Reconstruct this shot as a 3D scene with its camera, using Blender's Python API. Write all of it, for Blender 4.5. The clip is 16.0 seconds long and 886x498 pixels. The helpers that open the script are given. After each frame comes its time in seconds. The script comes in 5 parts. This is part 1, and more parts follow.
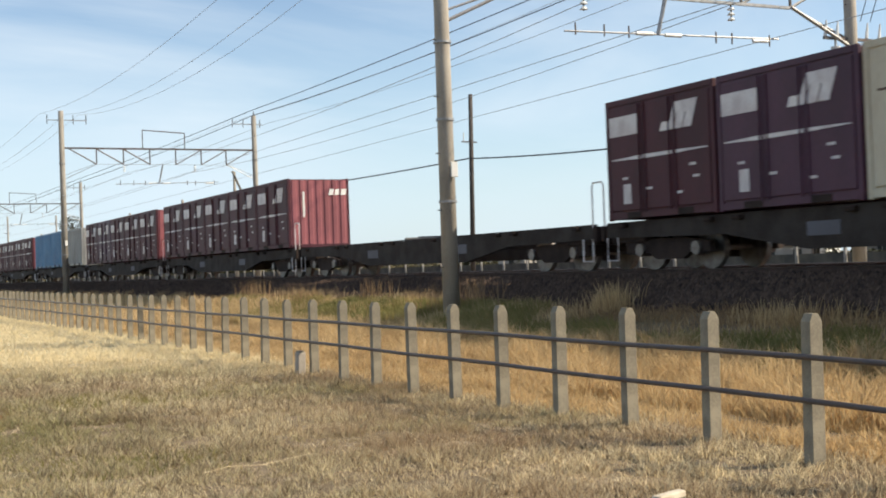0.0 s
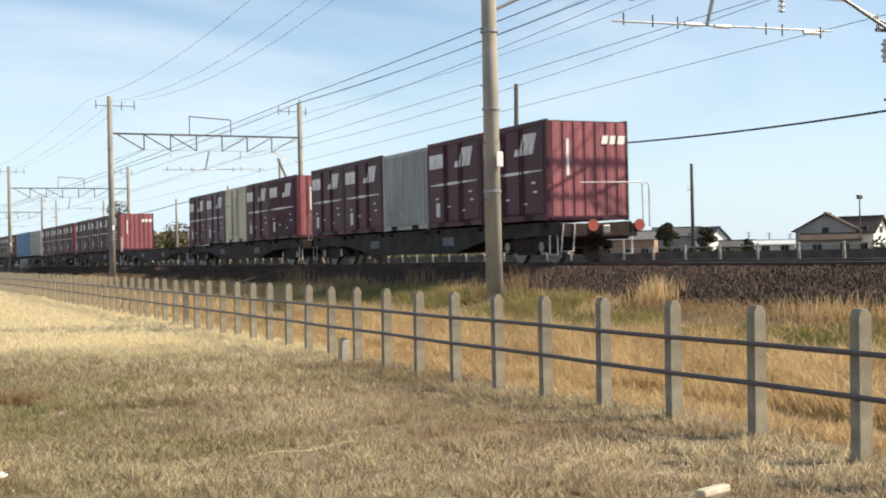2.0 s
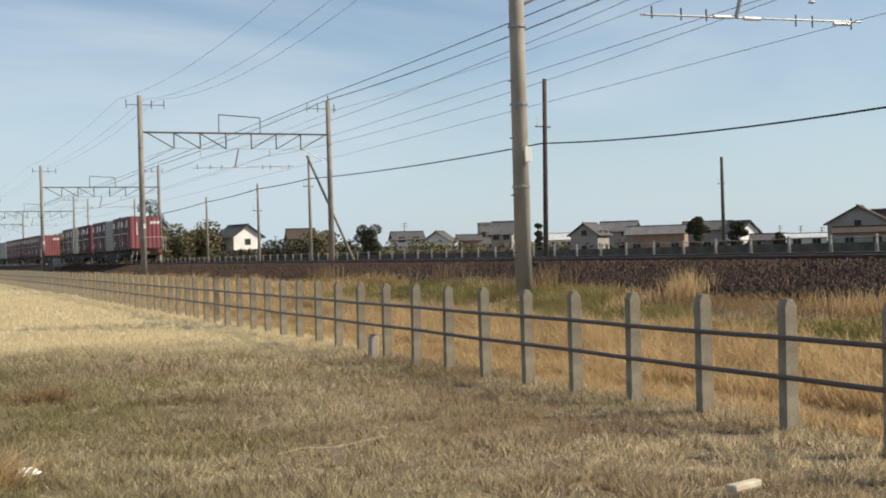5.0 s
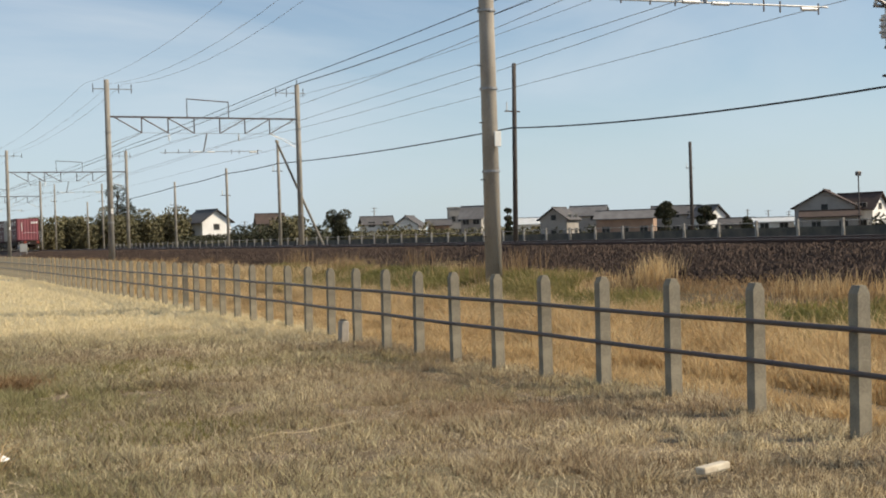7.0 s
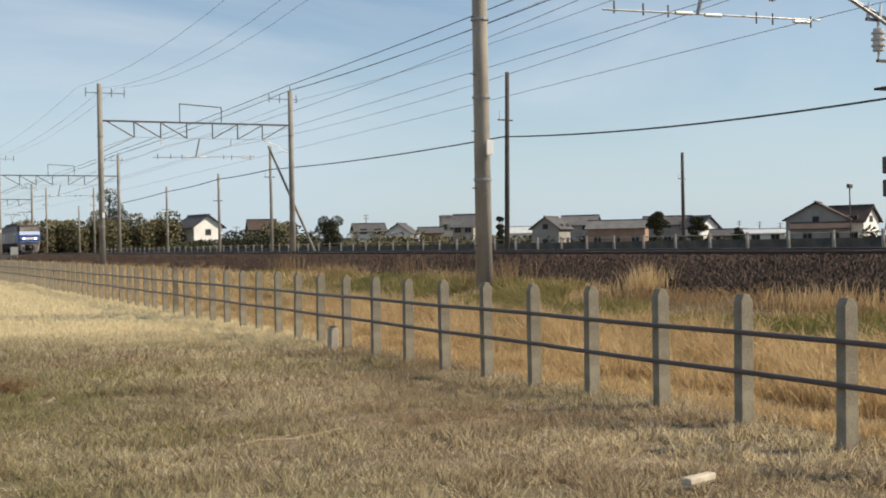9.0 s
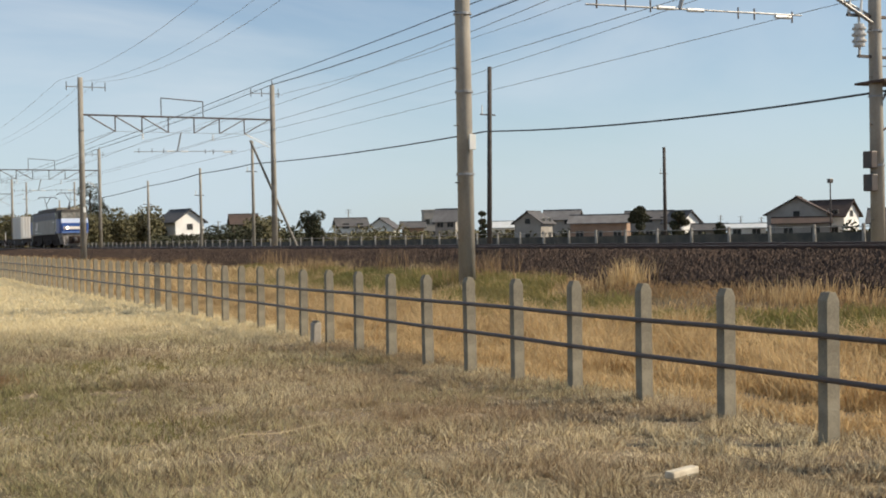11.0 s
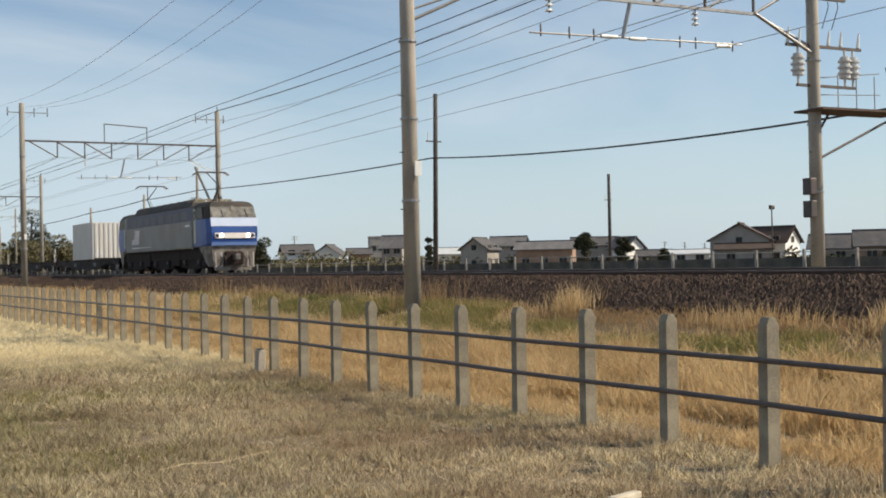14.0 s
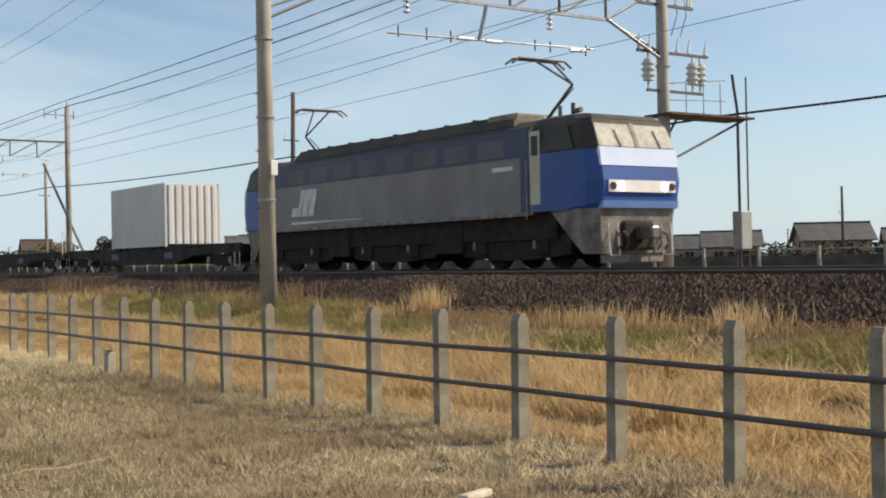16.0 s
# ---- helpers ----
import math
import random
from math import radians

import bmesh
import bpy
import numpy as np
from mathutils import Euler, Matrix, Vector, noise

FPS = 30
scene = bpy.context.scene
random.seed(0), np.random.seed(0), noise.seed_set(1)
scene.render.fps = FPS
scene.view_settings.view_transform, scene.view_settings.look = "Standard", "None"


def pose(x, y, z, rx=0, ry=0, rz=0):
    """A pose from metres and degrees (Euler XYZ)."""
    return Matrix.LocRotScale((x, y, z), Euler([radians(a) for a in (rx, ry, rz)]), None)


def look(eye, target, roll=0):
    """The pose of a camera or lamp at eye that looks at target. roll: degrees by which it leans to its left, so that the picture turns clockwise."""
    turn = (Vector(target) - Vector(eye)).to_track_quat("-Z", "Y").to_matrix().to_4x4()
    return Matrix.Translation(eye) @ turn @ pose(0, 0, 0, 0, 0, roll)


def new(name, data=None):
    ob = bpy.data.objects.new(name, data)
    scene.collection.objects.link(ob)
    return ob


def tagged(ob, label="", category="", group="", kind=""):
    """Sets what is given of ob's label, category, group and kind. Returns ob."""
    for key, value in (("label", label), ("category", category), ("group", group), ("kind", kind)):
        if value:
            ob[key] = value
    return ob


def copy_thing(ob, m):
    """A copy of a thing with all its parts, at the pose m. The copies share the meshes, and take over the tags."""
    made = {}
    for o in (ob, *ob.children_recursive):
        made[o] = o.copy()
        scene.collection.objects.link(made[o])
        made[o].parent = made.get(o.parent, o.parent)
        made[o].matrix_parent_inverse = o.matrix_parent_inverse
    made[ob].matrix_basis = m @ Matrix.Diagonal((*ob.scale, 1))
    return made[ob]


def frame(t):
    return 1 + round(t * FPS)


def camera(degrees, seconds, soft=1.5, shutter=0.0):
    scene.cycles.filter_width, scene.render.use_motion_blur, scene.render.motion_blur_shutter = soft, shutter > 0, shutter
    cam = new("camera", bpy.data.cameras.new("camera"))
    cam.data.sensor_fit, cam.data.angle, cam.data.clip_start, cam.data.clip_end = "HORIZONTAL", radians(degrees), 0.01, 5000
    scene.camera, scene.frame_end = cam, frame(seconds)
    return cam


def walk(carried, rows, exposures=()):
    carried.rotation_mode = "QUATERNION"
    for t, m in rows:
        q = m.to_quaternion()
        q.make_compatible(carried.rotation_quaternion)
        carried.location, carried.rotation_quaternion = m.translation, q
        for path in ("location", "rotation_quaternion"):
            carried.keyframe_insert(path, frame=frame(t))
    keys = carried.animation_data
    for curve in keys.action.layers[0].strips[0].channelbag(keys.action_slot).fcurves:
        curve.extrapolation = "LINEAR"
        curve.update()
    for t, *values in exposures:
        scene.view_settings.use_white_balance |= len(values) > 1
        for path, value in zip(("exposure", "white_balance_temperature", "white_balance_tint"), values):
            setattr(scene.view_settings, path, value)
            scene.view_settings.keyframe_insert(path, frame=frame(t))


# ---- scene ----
cam = camera(39.82, 16.0, soft=1.9, shutter=0.12)
PATH = [
    (0, pose(0.005, -0.003, 1.55, 90.74, 2.02, -26.36)),
    (0.5, pose(0.006, -0.003, 1.55, 90.68, 2.17, -26.43)),
    (1, pose(0.010, -0.005, 1.55, 90.76, 2.26, -26.65)),
    (1.5, pose(0.001, -0.001, 1.55, 90.36, 1.73, -26.24)),
    (2, pose(-0.013, 0.006, 1.55, 90.30, 1.19, -24.35)),
    (2.5, pose(-0.011, 0.005, 1.55, 90.20, 1.54, -22.40)),
    (3, pose(-0.004, 0.002, 1.55, 90.10, 1.25, -22.10)),
    (3.5, pose(-0.003, 0.001, 1.55, 90.11, 1.58, -22.22)),
    (4, pose(-0.005, 0.002, 1.55, 90.23, 1.51, -22.39)),
    (6.5, pose(-0.007, 0.003, 1.55, 89.64, 1.89, -24.13)),
    (7, pose(-0.009, 0.004, 1.55, 89.38, 1.72, -24.39)),
    (7.5, pose(-0.007, 0.003, 1.55, 89.28, 1.60, -24.33)),
    (8, pose(-0.005, 0.002, 1.55, 89.34, 1.51, -24.30)),
    (8.5, pose(0.010, -0.005, 1.55, 89.65, 1.48, -24.51)),
    (9, pose(0.009, -0.004, 1.55, 89.74, 1.08, -24.77)),
    (11.5, pose(-0.001, 0.000, 1.55, 89.42, 1.20, -25.94)),
    (12, pose(0.005, -0.002, 1.55, 89.60, 1.26, -26.43)),
    (12.5, pose(0.011, -0.005, 1.55, 89.90, 1.09, -27.05)),
    (13, pose(0.010, -0.005, 1.55, 90.14, 0.85, -27.84)),
    (13.5, pose(0.016, -0.008, 1.55, 90.38, 1.14, -28.12)),
    (14, pose(0.019, -0.010, 1.55, 90.66, 1.22, -28.10)),
    (14.5, pose(0.029, -0.016, 1.55, 90.92, 1.36, -28.44)),
    (15, pose(0.026, -0.015, 1.55, 91.13, 0.80, -29.75)),
    (15.5, pose(0.032, -0.020, 1.55, 90.87, 1.10, -31.60)),
    (16, pose(0.047, -0.033, 1.55, 90.52, 1.14, -34.72)),
]
LIGHT = [(0.0, 0.62), (1.0, 0.66), (1.5, 0.74), (2.0, 0.70), (2.5, 0.54), (3.0, 0.38), (3.5, 0.30), (7.0, 0.24), (12.5, 0.26), (14.5, 0.26), (16.0, 0.36)]
walk(cam, PATH, LIGHT)

# ---- light ----
SUN = Vector((1.15, -0.64, 1.0)).normalized()
world = bpy.data.worlds.new("sky")
scene.world = world
world.use_nodes = True
wn = world.node_tree
wn.nodes.clear()


def wnode(kind, **kw):
    n = wn.nodes.new(kind)
    for k, v in kw.items():
        n.inputs[k].default_value = v
    return n


sky = wn.nodes.new("ShaderNodeTexSky")
sky.sky_type, sky.sun_disc = "NISHITA", False
sky.sun_elevation, sky.sun_rotation = math.asin(SUN.z), math.atan2(SUN.x, SUN.y)
sky.dust_density, sky.ozone_density = 0.5, 1.6
coord = wn.nodes.new("ShaderNodeTexCoord")
stretch = wn.nodes.new("ShaderNodeMapping")
stretch.inputs["Rotation"].default_value = (0.0, 0.25, 0.5)
stretch.inputs["Scale"].default_value = (1.1, 3.4, 6.5)
cirrus = wnode("ShaderNodeTexNoise", Scale=1.3, Detail=7.0, Roughness=0.55, Distortion=0.5)
ramp = wn.nodes.new("ShaderNodeValToRGB")
ramp.color_ramp.elements[0].position, ramp.color_ramp.elements[1].position = 0.42, 0.66
ramp.color_ramp.elements[0].color = (0.02, 0.02, 0.02, 1)
ramp.color_ramp.elements[1].color = (0.78, 0.78, 0.78, 1)
veil = wn.nodes.new("ShaderNodeMix")
veil.data_type = "RGBA"
veil.inputs[7].default_value = (5.6, 6.2, 6.7, 1)
back = wn.nodes.new("ShaderNodeBackground")
back.inputs[1].default_value = 0.10
wout = wn.nodes.new("ShaderNodeOutputWorld")
wn.links.new(coord.outputs["Generated"], stretch.inputs[0])
wn.links.new(stretch.outputs[0], cirrus.inputs[0])
wn.links.new(cirrus.outputs[0], ramp.inputs[0])
side = wn.nodes.new("ShaderNodeSeparateXYZ")
wn.links.new(coord.outputs["Generated"], side.inputs[0])
thin = wn.nodes.new("ShaderNodeMapRange")
for k, v in ((1, 0.30), (2, 0.72), (3, 1.0), (4, 0.35)):
    thin.inputs[k].default_value = v
wn.links.new(side.outputs[0], thin.inputs[0])
shred = wn.nodes.new("ShaderNodeMath")
shred.operation = "MULTIPLY"
wn.links.new(ramp.outputs[0], shred.inputs[0])
wn.links.new(thin.outputs[0], shred.inputs[1])
wn.links.new(shred.outputs[0], veil.inputs[0])
wn.links.new(sky.outputs[0], veil.inputs[6])
low = wn.nodes.new("ShaderNodeSeparateXYZ")
wn.links.new(coord.outputs["Generated"], low.inputs[0])
hazy = wn.nodes.new("ShaderNodeMapRange")
for k, v in ((1, 0.0), (2, 0.22), (3, 0.72), (4, 0.0)):
    hazy.inputs[k].default_value = v
wn.links.new(low.outputs[2], hazy.inputs[0])
haze = wn.nodes.new("ShaderNodeMix")
haze.data_type = "RGBA"
haze.inputs[7].default_value = (4.5, 5.7, 6.7, 1)
wn.links.new(hazy.outputs[0], haze.inputs[0])
wn.links.new(veil.outputs[2], haze.inputs[6])
wn.links.new(haze.outputs[2], back.inputs[0])
wn.links.new(back.outputs[0], wout.inputs[0])
lamp = bpy.data.lights.new("sun", "SUN")
lamp.energy, lamp.angle, lamp.color = 5.0, radians(0.55), (1.0, 0.865, 0.67)
new("sun", lamp).matrix_world = look(SUN * 50, (0, 0, 0))


# ---- materials ----
def mat(name, base, rough=0.7, other=None, scale=6.0, amount=0.5, grain=40.0, bump=0.15, metal=0.0, island=0.0, glow=None, stretch_z=1.0, spread=0.14):
    """A surface whose colour drifts between base and other at two scales, with fine relief."""
    m = bpy.data.materials.new(name)
    m.use_nodes = True
    t = m.node_tree
    b = t.nodes["Principled BSDF"]
    b.inputs["Roughness"].default_value, b.inputs["Metallic"].default_value = rough, metal
    b.inputs["Specular IOR Level"].default_value = 0.5 if metal or rough < 0.4 else 0.28
    other = other or [c * 0.62 for c in base]
    co = t.nodes.new("ShaderNodeTexCoord")
    mp = t.nodes.new("ShaderNodeMapping")
    mp.inputs["Scale"].default_value = (1, 1, stretch_z)
    t.links.new(co.outputs["Object"], mp.inputs[0])
    big = t.nodes.new("ShaderNodeTexNoise")
    big.inputs["Scale"].default_value, big.inputs["Detail"].default_value = scale, 6
    fine = t.nodes.new("ShaderNodeTexNoise")
    fine.inputs["Scale"].default_value, fine.inputs["Detail"].default_value = grain, 4
    for n in (big, fine):
        t.links.new(mp.outputs[0], n.inputs[0])
    add = t.nodes.new("ShaderNodeMath")
    add.operation = "MULTIPLY_ADD"
    add.inputs[1].default_value = 0.45
    t.links.new(fine.outputs[0], add.inputs[0])
    t.links.new(big.outputs[0], add.inputs[2])
    last = add
    if island:
        geo = t.nodes.new("ShaderNodeNewGeometry")
        isl = t.nodes.new("ShaderNodeMath")
        isl.operation = "MULTIPLY_ADD"
        isl.inputs[1].default_value = island
        t.links.new(geo.outputs["Random Per Island"], isl.inputs[0])
        t.links.new(add.outputs[0], isl.inputs[2])
        last = isl
    mid = 0.72 + island / 2
    rng = t.nodes.new("ShaderNodeMapRange")
    rng.inputs[1].default_value, rng.inputs[2].default_value = mid - spread - island / 2, mid + spread + island / 2
    rng.inputs[4].default_value = amount
    t.links.new(last.outputs[0], rng.inputs[0])
    mix = t.nodes.new("ShaderNodeMix")
    mix.data_type = "RGBA"
    mix.inputs[6].default_value, mix.inputs[7].default_value = (*base, 1), (*other, 1)
    t.links.new(rng.outputs[0], mix.inputs[0])
    t.links.new(mix.outputs[2], b.inputs["Base Color"])
    if bump:
        bp = t.nodes.new("ShaderNodeBump")
        bp.inputs["Strength"].default_value, bp.inputs["Distance"].default_value = bump, 0.02
        t.links.new(fine.outputs[0], bp.inputs["Height"])
        t.links.new(bp.outputs[0], b.inputs["Normal"])
    if glow:
        b.inputs["Emission Color"].default_value, b.inputs["Emission Strength"].default_value = (*glow[0], 1), glow[1]
    return m


CONCRETE = mat("weathered_concrete", (0.30, 0.28, 0.245), 0.85, (0.17, 0.155, 0.132), 2.5, 0.8, 60, 0.25, stretch_z=0.4)
POST = mat("post_concrete", (0.29, 0.26, 0.195), 0.9, (0.17, 0.15, 0.115), 5, 0.9, 70, 0.3)
PIPE = mat("painted_pipe", (0.068, 0.058, 0.060), 0.42, (0.12, 0.09, 0.07), 4, 0.5, 60, 0.1)
STEEL = mat("galvanised_steel", (0.33, 0.33, 0.33), 0.45, (0.2, 0.19, 0.18), 5, 0.7, 60, 0.1, 0.6)
DARKSTEEL = mat("dark_steel", (0.07, 0.065, 0.065), 0.55, (0.13, 0.09, 0.07), 5, 0.6, 60, 0.1, 0.3)
RUST = mat("rusty_rail", (0.10, 0.06, 0.045), 0.7, (0.05, 0.035, 0.03), 5, 0.7, 60, 0.2)
SHINE = mat("worn_rail_top", (0.22, 0.19, 0.165), 0.45, (0.14, 0.11, 0.09), 5, 0.6, 60, 0.05, 0.6)
WIRE = mat("copper_wire", (0.34, 0.34, 0.34), 0.5, None, 3, 0.4, 20, 0)
CABLE = mat("black_cable", (0.025, 0.025, 0.028), 0.6, None, 3, 0.4, 20, 0)
PORCELAIN = mat("porcelain", (0.75, 0.76, 0.74), 0.25, (0.5, 0.5, 0.48), 6, 0.5, 40, 0)
WHITE = mat("white_paint", (0.78, 0.78, 0.75), 0.5, (0.55, 0.54, 0.5), 3, 0.4, 40, 0.05)
MARK = mat("white_marking", (0.68, 0.66, 0.65), 0.55, (0.42, 0.36, 0.37), 3, 0.6, 30, 0.0)
POLE = mat("spun_concrete", (0.40, 0.365, 0.31), 0.8, (0.25, 0.225, 0.19), 2.5, 0.8, 60, 0.25, stretch_z=0.3)
# One maroon paint twice: darkened for shaded sides, lightened for sunlit ends.
MAROON = mat("shaded_maroon_container_paint", (0.078, 0.021, 0.031), 0.55, (0.048, 0.016, 0.022), 1.3, 0.9, 26, 0.05, stretch_z=0.35)
SUNLITRED = mat("sunlit_maroon_container_paint", (0.29, 0.098, 0.112), 0.55, (0.20, 0.07, 0.078), 1.5, 0.8, 26, 0.05, stretch_z=0.35)
VIOLET = mat("violet_container_paint", (0.085, 0.034, 0.060), 0.5, (0.055, 0.024, 0.04), 1.3, 0.9, 26, 0.05, stretch_z=0.35)
GREYPAINT = mat("grey_container_paint", (0.36, 0.37, 0.36), 0.5, (0.24, 0.235, 0.22), 1.4, 0.8, 26, 0.05, stretch_z=0.3)
CREAM = mat("cream_container_paint", (0.56, 0.52, 0.40), 0.5, (0.40, 0.34, 0.25), 1.4, 0.8, 26, 0.05, stretch_z=0.3)
SKYBLUE = mat("blue_container_paint", (0.06, 0.22, 0.42), 0.45, (0.05, 0.14, 0.26), 1.4, 0.8, 26, 0.05, stretch_z=0.3)
WHITEBOX = mat("white_container_paint", (0.56, 0.56, 0.55), 0.45, (0.5, 0.47, 0.43), 1.4, 0.7, 26, 0.05, stretch_z=0.3)
UNDER = mat("grimy_underframe", (0.022, 0.015, 0.013), 0.9, (0.046, 0.031, 0.025), 2.5, 0.8, 30, 0.2)
DECK = mat("grimy_wagon_frame", (0.050, 0.042, 0.037), 0.85, (0.026, 0.019, 0.016), 1.8, 0.9, 30, 0.15)
WHEEL = mat("wheel_steel", (0.20, 0.19, 0.18), 0.45, (0.10, 0.08, 0.07), 8, 0.7, 50, 0.1, 0.6)
LOCOGREY = mat("loco_grey_paint", (0.225, 0.215, 0.21), 0.5, (0.155, 0.14, 0.13), 1.0, 0.7, 24, 0.03, stretch_z=0.4)
LOCONAVY = mat("loco_slate_blue_paint", (0.060, 0.070, 0.125), 0.5, (0.045, 0.052, 0.085), 1.0, 0.7, 24, 0.03)
LOCOBLUE = mat("loco_blue_paint", (0.032, 0.085, 0.30), 0.4, (0.028, 0.065, 0.20), 1.2, 0.6, 24, 0.03)
# Light blue paint, whitened so the brow carries the sun's glare in its colour.
LOCOLIGHT = mat("loco_pale_blue_with_glare", (0.60, 0.67, 0.82), 0.3, (0.45, 0.54, 0.73), 1.2, 0.5, 24, 0.03)
HATCH = mat("dusty_roof_hatch", (0.30, 0.27, 0.20), 0.8, (0.14, 0.12, 0.09), 2.5, 0.9, 24, 0.1)
LOUVRE = mat("loco_grille_paint", (0.13, 0.13, 0.15), 0.6, (0.09, 0.09, 0.105), 1.0, 0.7, 24, 0.03)
ROOF = mat("loco_roof_paint", (0.045, 0.041, 0.038), 0.75, (0.085, 0.070, 0.055), 1.4, 0.8, 24, 0.08)
SKIRT = mat("loco_skirt_paint", (0.27, 0.25, 0.22), 0.65, (0.10, 0.08, 0.065), 3.0, 0.8, 24, 0.08)
DOORPAINT = mat("pale_door_paint", (0.50, 0.50, 0.38), 0.5, (0.36, 0.35, 0.26), 2, 0.6, 24, 0.04)
GLASS = mat("dark_window_glass", (0.022, 0.024, 0.025), 0.42, (0.05, 0.048, 0.042), 1.5, 0.7, 10, 0)
PANEL = mat("headlight_panel", (0.80, 0.76, 0.72), 0.35, (0.6, 0.56, 0.52), 3, 0.5, 20, 0)
LIT = mat("lit_headlamp", (0.9, 0.85, 0.75), 0.3, None, 3, 0.2, 20, 0, glow=((1.0, 0.88, 0.70), 7.0))
LIP = mat("loco_lip_paint", (0.17, 0.28, 0.58), 0.35, (0.12, 0.20, 0.44), 1.2, 0.5, 24, 0.03)
# Pale patches put reflected sky, along with dusty wipes, into the glass colour.
SCREEN = mat("windscreen_glass", (0.06, 0.06, 0.057), 0.5, (0.24, 0.23, 0.205), 2.2, 0.9, 10, 0)
SIGNAL = mat("red_tail_disc", (0.30, 0.065, 0.045), 0.6, (0.2, 0.05, 0.04), 6, 0.5, 40, 0)


# ---- mesh helpers ----
class Shape:
    """Gathers boxes, bars, prisms and sheets into one mesh."""

    def __init__(self):
        self.v, self.f = [], []

    def add(self, verts, faces):
        n = len(self.v)
        self.v += [tuple(p) for p in verts]
        self.f += [tuple(n + i for i in q) for q in faces]
        return self

    def box(self, x0, y0, z0, x1, y1, z1, bevel=0.0):
        b = min(bevel, (x1 - x0) / 2.5, (y1 - y0) / 2.5, (z1 - z0) / 2.5)
        if b <= 0:
            v = [(x, y, z) for x in (x0, x1) for y in (y0, y1) for z in (z0, z1)]
            return self.add(v, [(0, 1, 3, 2), (4, 6, 7, 5), (0, 4, 5, 1), (2, 3, 7, 6), (0, 2, 6, 4), (1, 5, 7, 3)])
        ring = lambda d, z: [(x0 + d + b, y0 + d, z), (x1 - d - b, y0 + d, z), (x1 - d, y0 + d + b, z), (x1 - d, y1 - d - b, z),
                             (x1 - d - b, y1 - d, z), (x0 + d + b, y1 - d, z), (x0 + d, y1 - d - b, z), (x0 + d, y0 + d + b, z)]
        return self.rings([ring(b * 0.5, z0), ring(0, z0 + b), ring(0, z1 - b), ring(b * 0.5, z1)])

    def rings(self, loops, caps=True, closed=True):
        n = len(loops[0])
        f = []
        for k in range(len(loops) - 1):
            for i in range(n if closed else n - 1):
                a, c = k * n + i, k * n + (i + 1) % n
                f.append((a, c, c + n, a + n))
        if caps:
            f.append(tuple(reversed(range(n))))
            f.append(tuple((len(loops) - 1) * n + i for i in range(n)))
        return self.add([p for l in loops for p in l], f)

    def bar(self, a, b, r, r2=None, n=8):
        a, b = Vector(a), Vector(b)
        q = (b - a).to_track_quat("Z", "Y")
        loops = []
        for p, rr in ((a, r), (b, r if r2 is None else r2)):
            loops.append([p + q @ Vector((rr * math.cos(2 * math.pi * i / n), rr * math.sin(2 * math.pi * i / n), 0)) for i in range(n)])
        return self.rings(loops)

    def line(self, pts, r, n=5):
        loops = []
        for k, p in enumerate(pts):
            d = (Vector(pts[min(k + 1, len(pts) - 1)]) - Vector(pts[max(k - 1, 0)])).normalized()
            side = d.cross(Vector((0, 0, 1)))
            side = side.normalized() if side.length > 1e-4 else Vector((1, 0, 0))
            up = side.cross(d)
            loops.append([Vector(p) + r * (math.cos(2 * math.pi * i / n) * side + math.sin(2 * math.pi * i / n) * up) for i in range(n)])
        return self.rings(loops)

    def extrude_x(self, pts, x0, x1):
        """A polygon of (y, z) drawn from x0 to x1."""
        return self.rings([[(x0, y, z) for y, z in pts], [(x1, y, z) for y, z in pts]])

    def extrude_y(self, pts, y0, y1):
        return self.rings([[(x, y0, z) for x, z in pts], [(x, y1, z) for x, z in pts]])

    def corrugated(self, a0, a1, n, face, depth, z0, z1, along_x):
        """An upright sheet folded into n ribs between a0 and a1; it faces the sign of depth."""
        line = []
        step = (a1 - a0) / n
        for k in range(n):
            u = a0 + k * step
            line += [(u + step * 0.10, face), (u + step * 0.22, face + depth), (u + step * 0.66, face + depth), (u + step * 0.78, face)]
        line = [(a0, face), *line, (a1, face), (a1, face - depth), (a0, face - depth)]
        return self.rings([[(u, w, z) if along_x else (w, u, z) for u, w in line] for z in (z0, z1)])

    def mesh(self, name, material, smooth=False):
        me = bpy.data.meshes.new(name)
        me.from_pydata(self.v, [], self.f)
        bm = bmesh.new()
        bm.from_mesh(me)
        bmesh.ops.recalc_face_normals(bm, faces=bm.faces)
        bm.to_mesh(me)
        bm.free()
        me.materials.append(material)
        if smooth:
            me.polygons.foreach_set("use_smooth", [True] * len(me.polygons))
        return me


def part(name, shape, material, parent=None, label="", smooth=False, at=None):
    ob = new(name, shape if isinstance(shape, bpy.types.Mesh) else shape.mesh(name, material, smooth))
    if parent:
        ob.parent = parent
    if at is not None:
        ob.matrix_basis = at
    return tagged(ob, label)


def thing(name, label, category, group="", at=None, kind=""):
    ob = tagged(new(name), label, category, group, kind)
    if at is not None:
        ob.matrix_basis = at
    return ob


# ---- plan ----
RAIL_Z = 1.285          # top of the rails
TRACK = (16.36, 20.20)  # centre lines of the two tracks
FENCE_X, POST_Y, POST_STEP = 6.34, 12.58, 1.1563
PORTALS = (23.9, 74.5, 130.0, 190.0, 250.0, 310.0)


def bend(y):
    """The line swings gently to the left in the distance."""
    far = max(0.0, y - 700.0)
    return -max(0.0, min(y, 700.0) - 20.0) ** 2 / 8000.0 - far * 0.17


def heading(y):
    return math.degrees(math.atan(max(0.0, min(y, 700.0) - 20.0) / 4000.0))


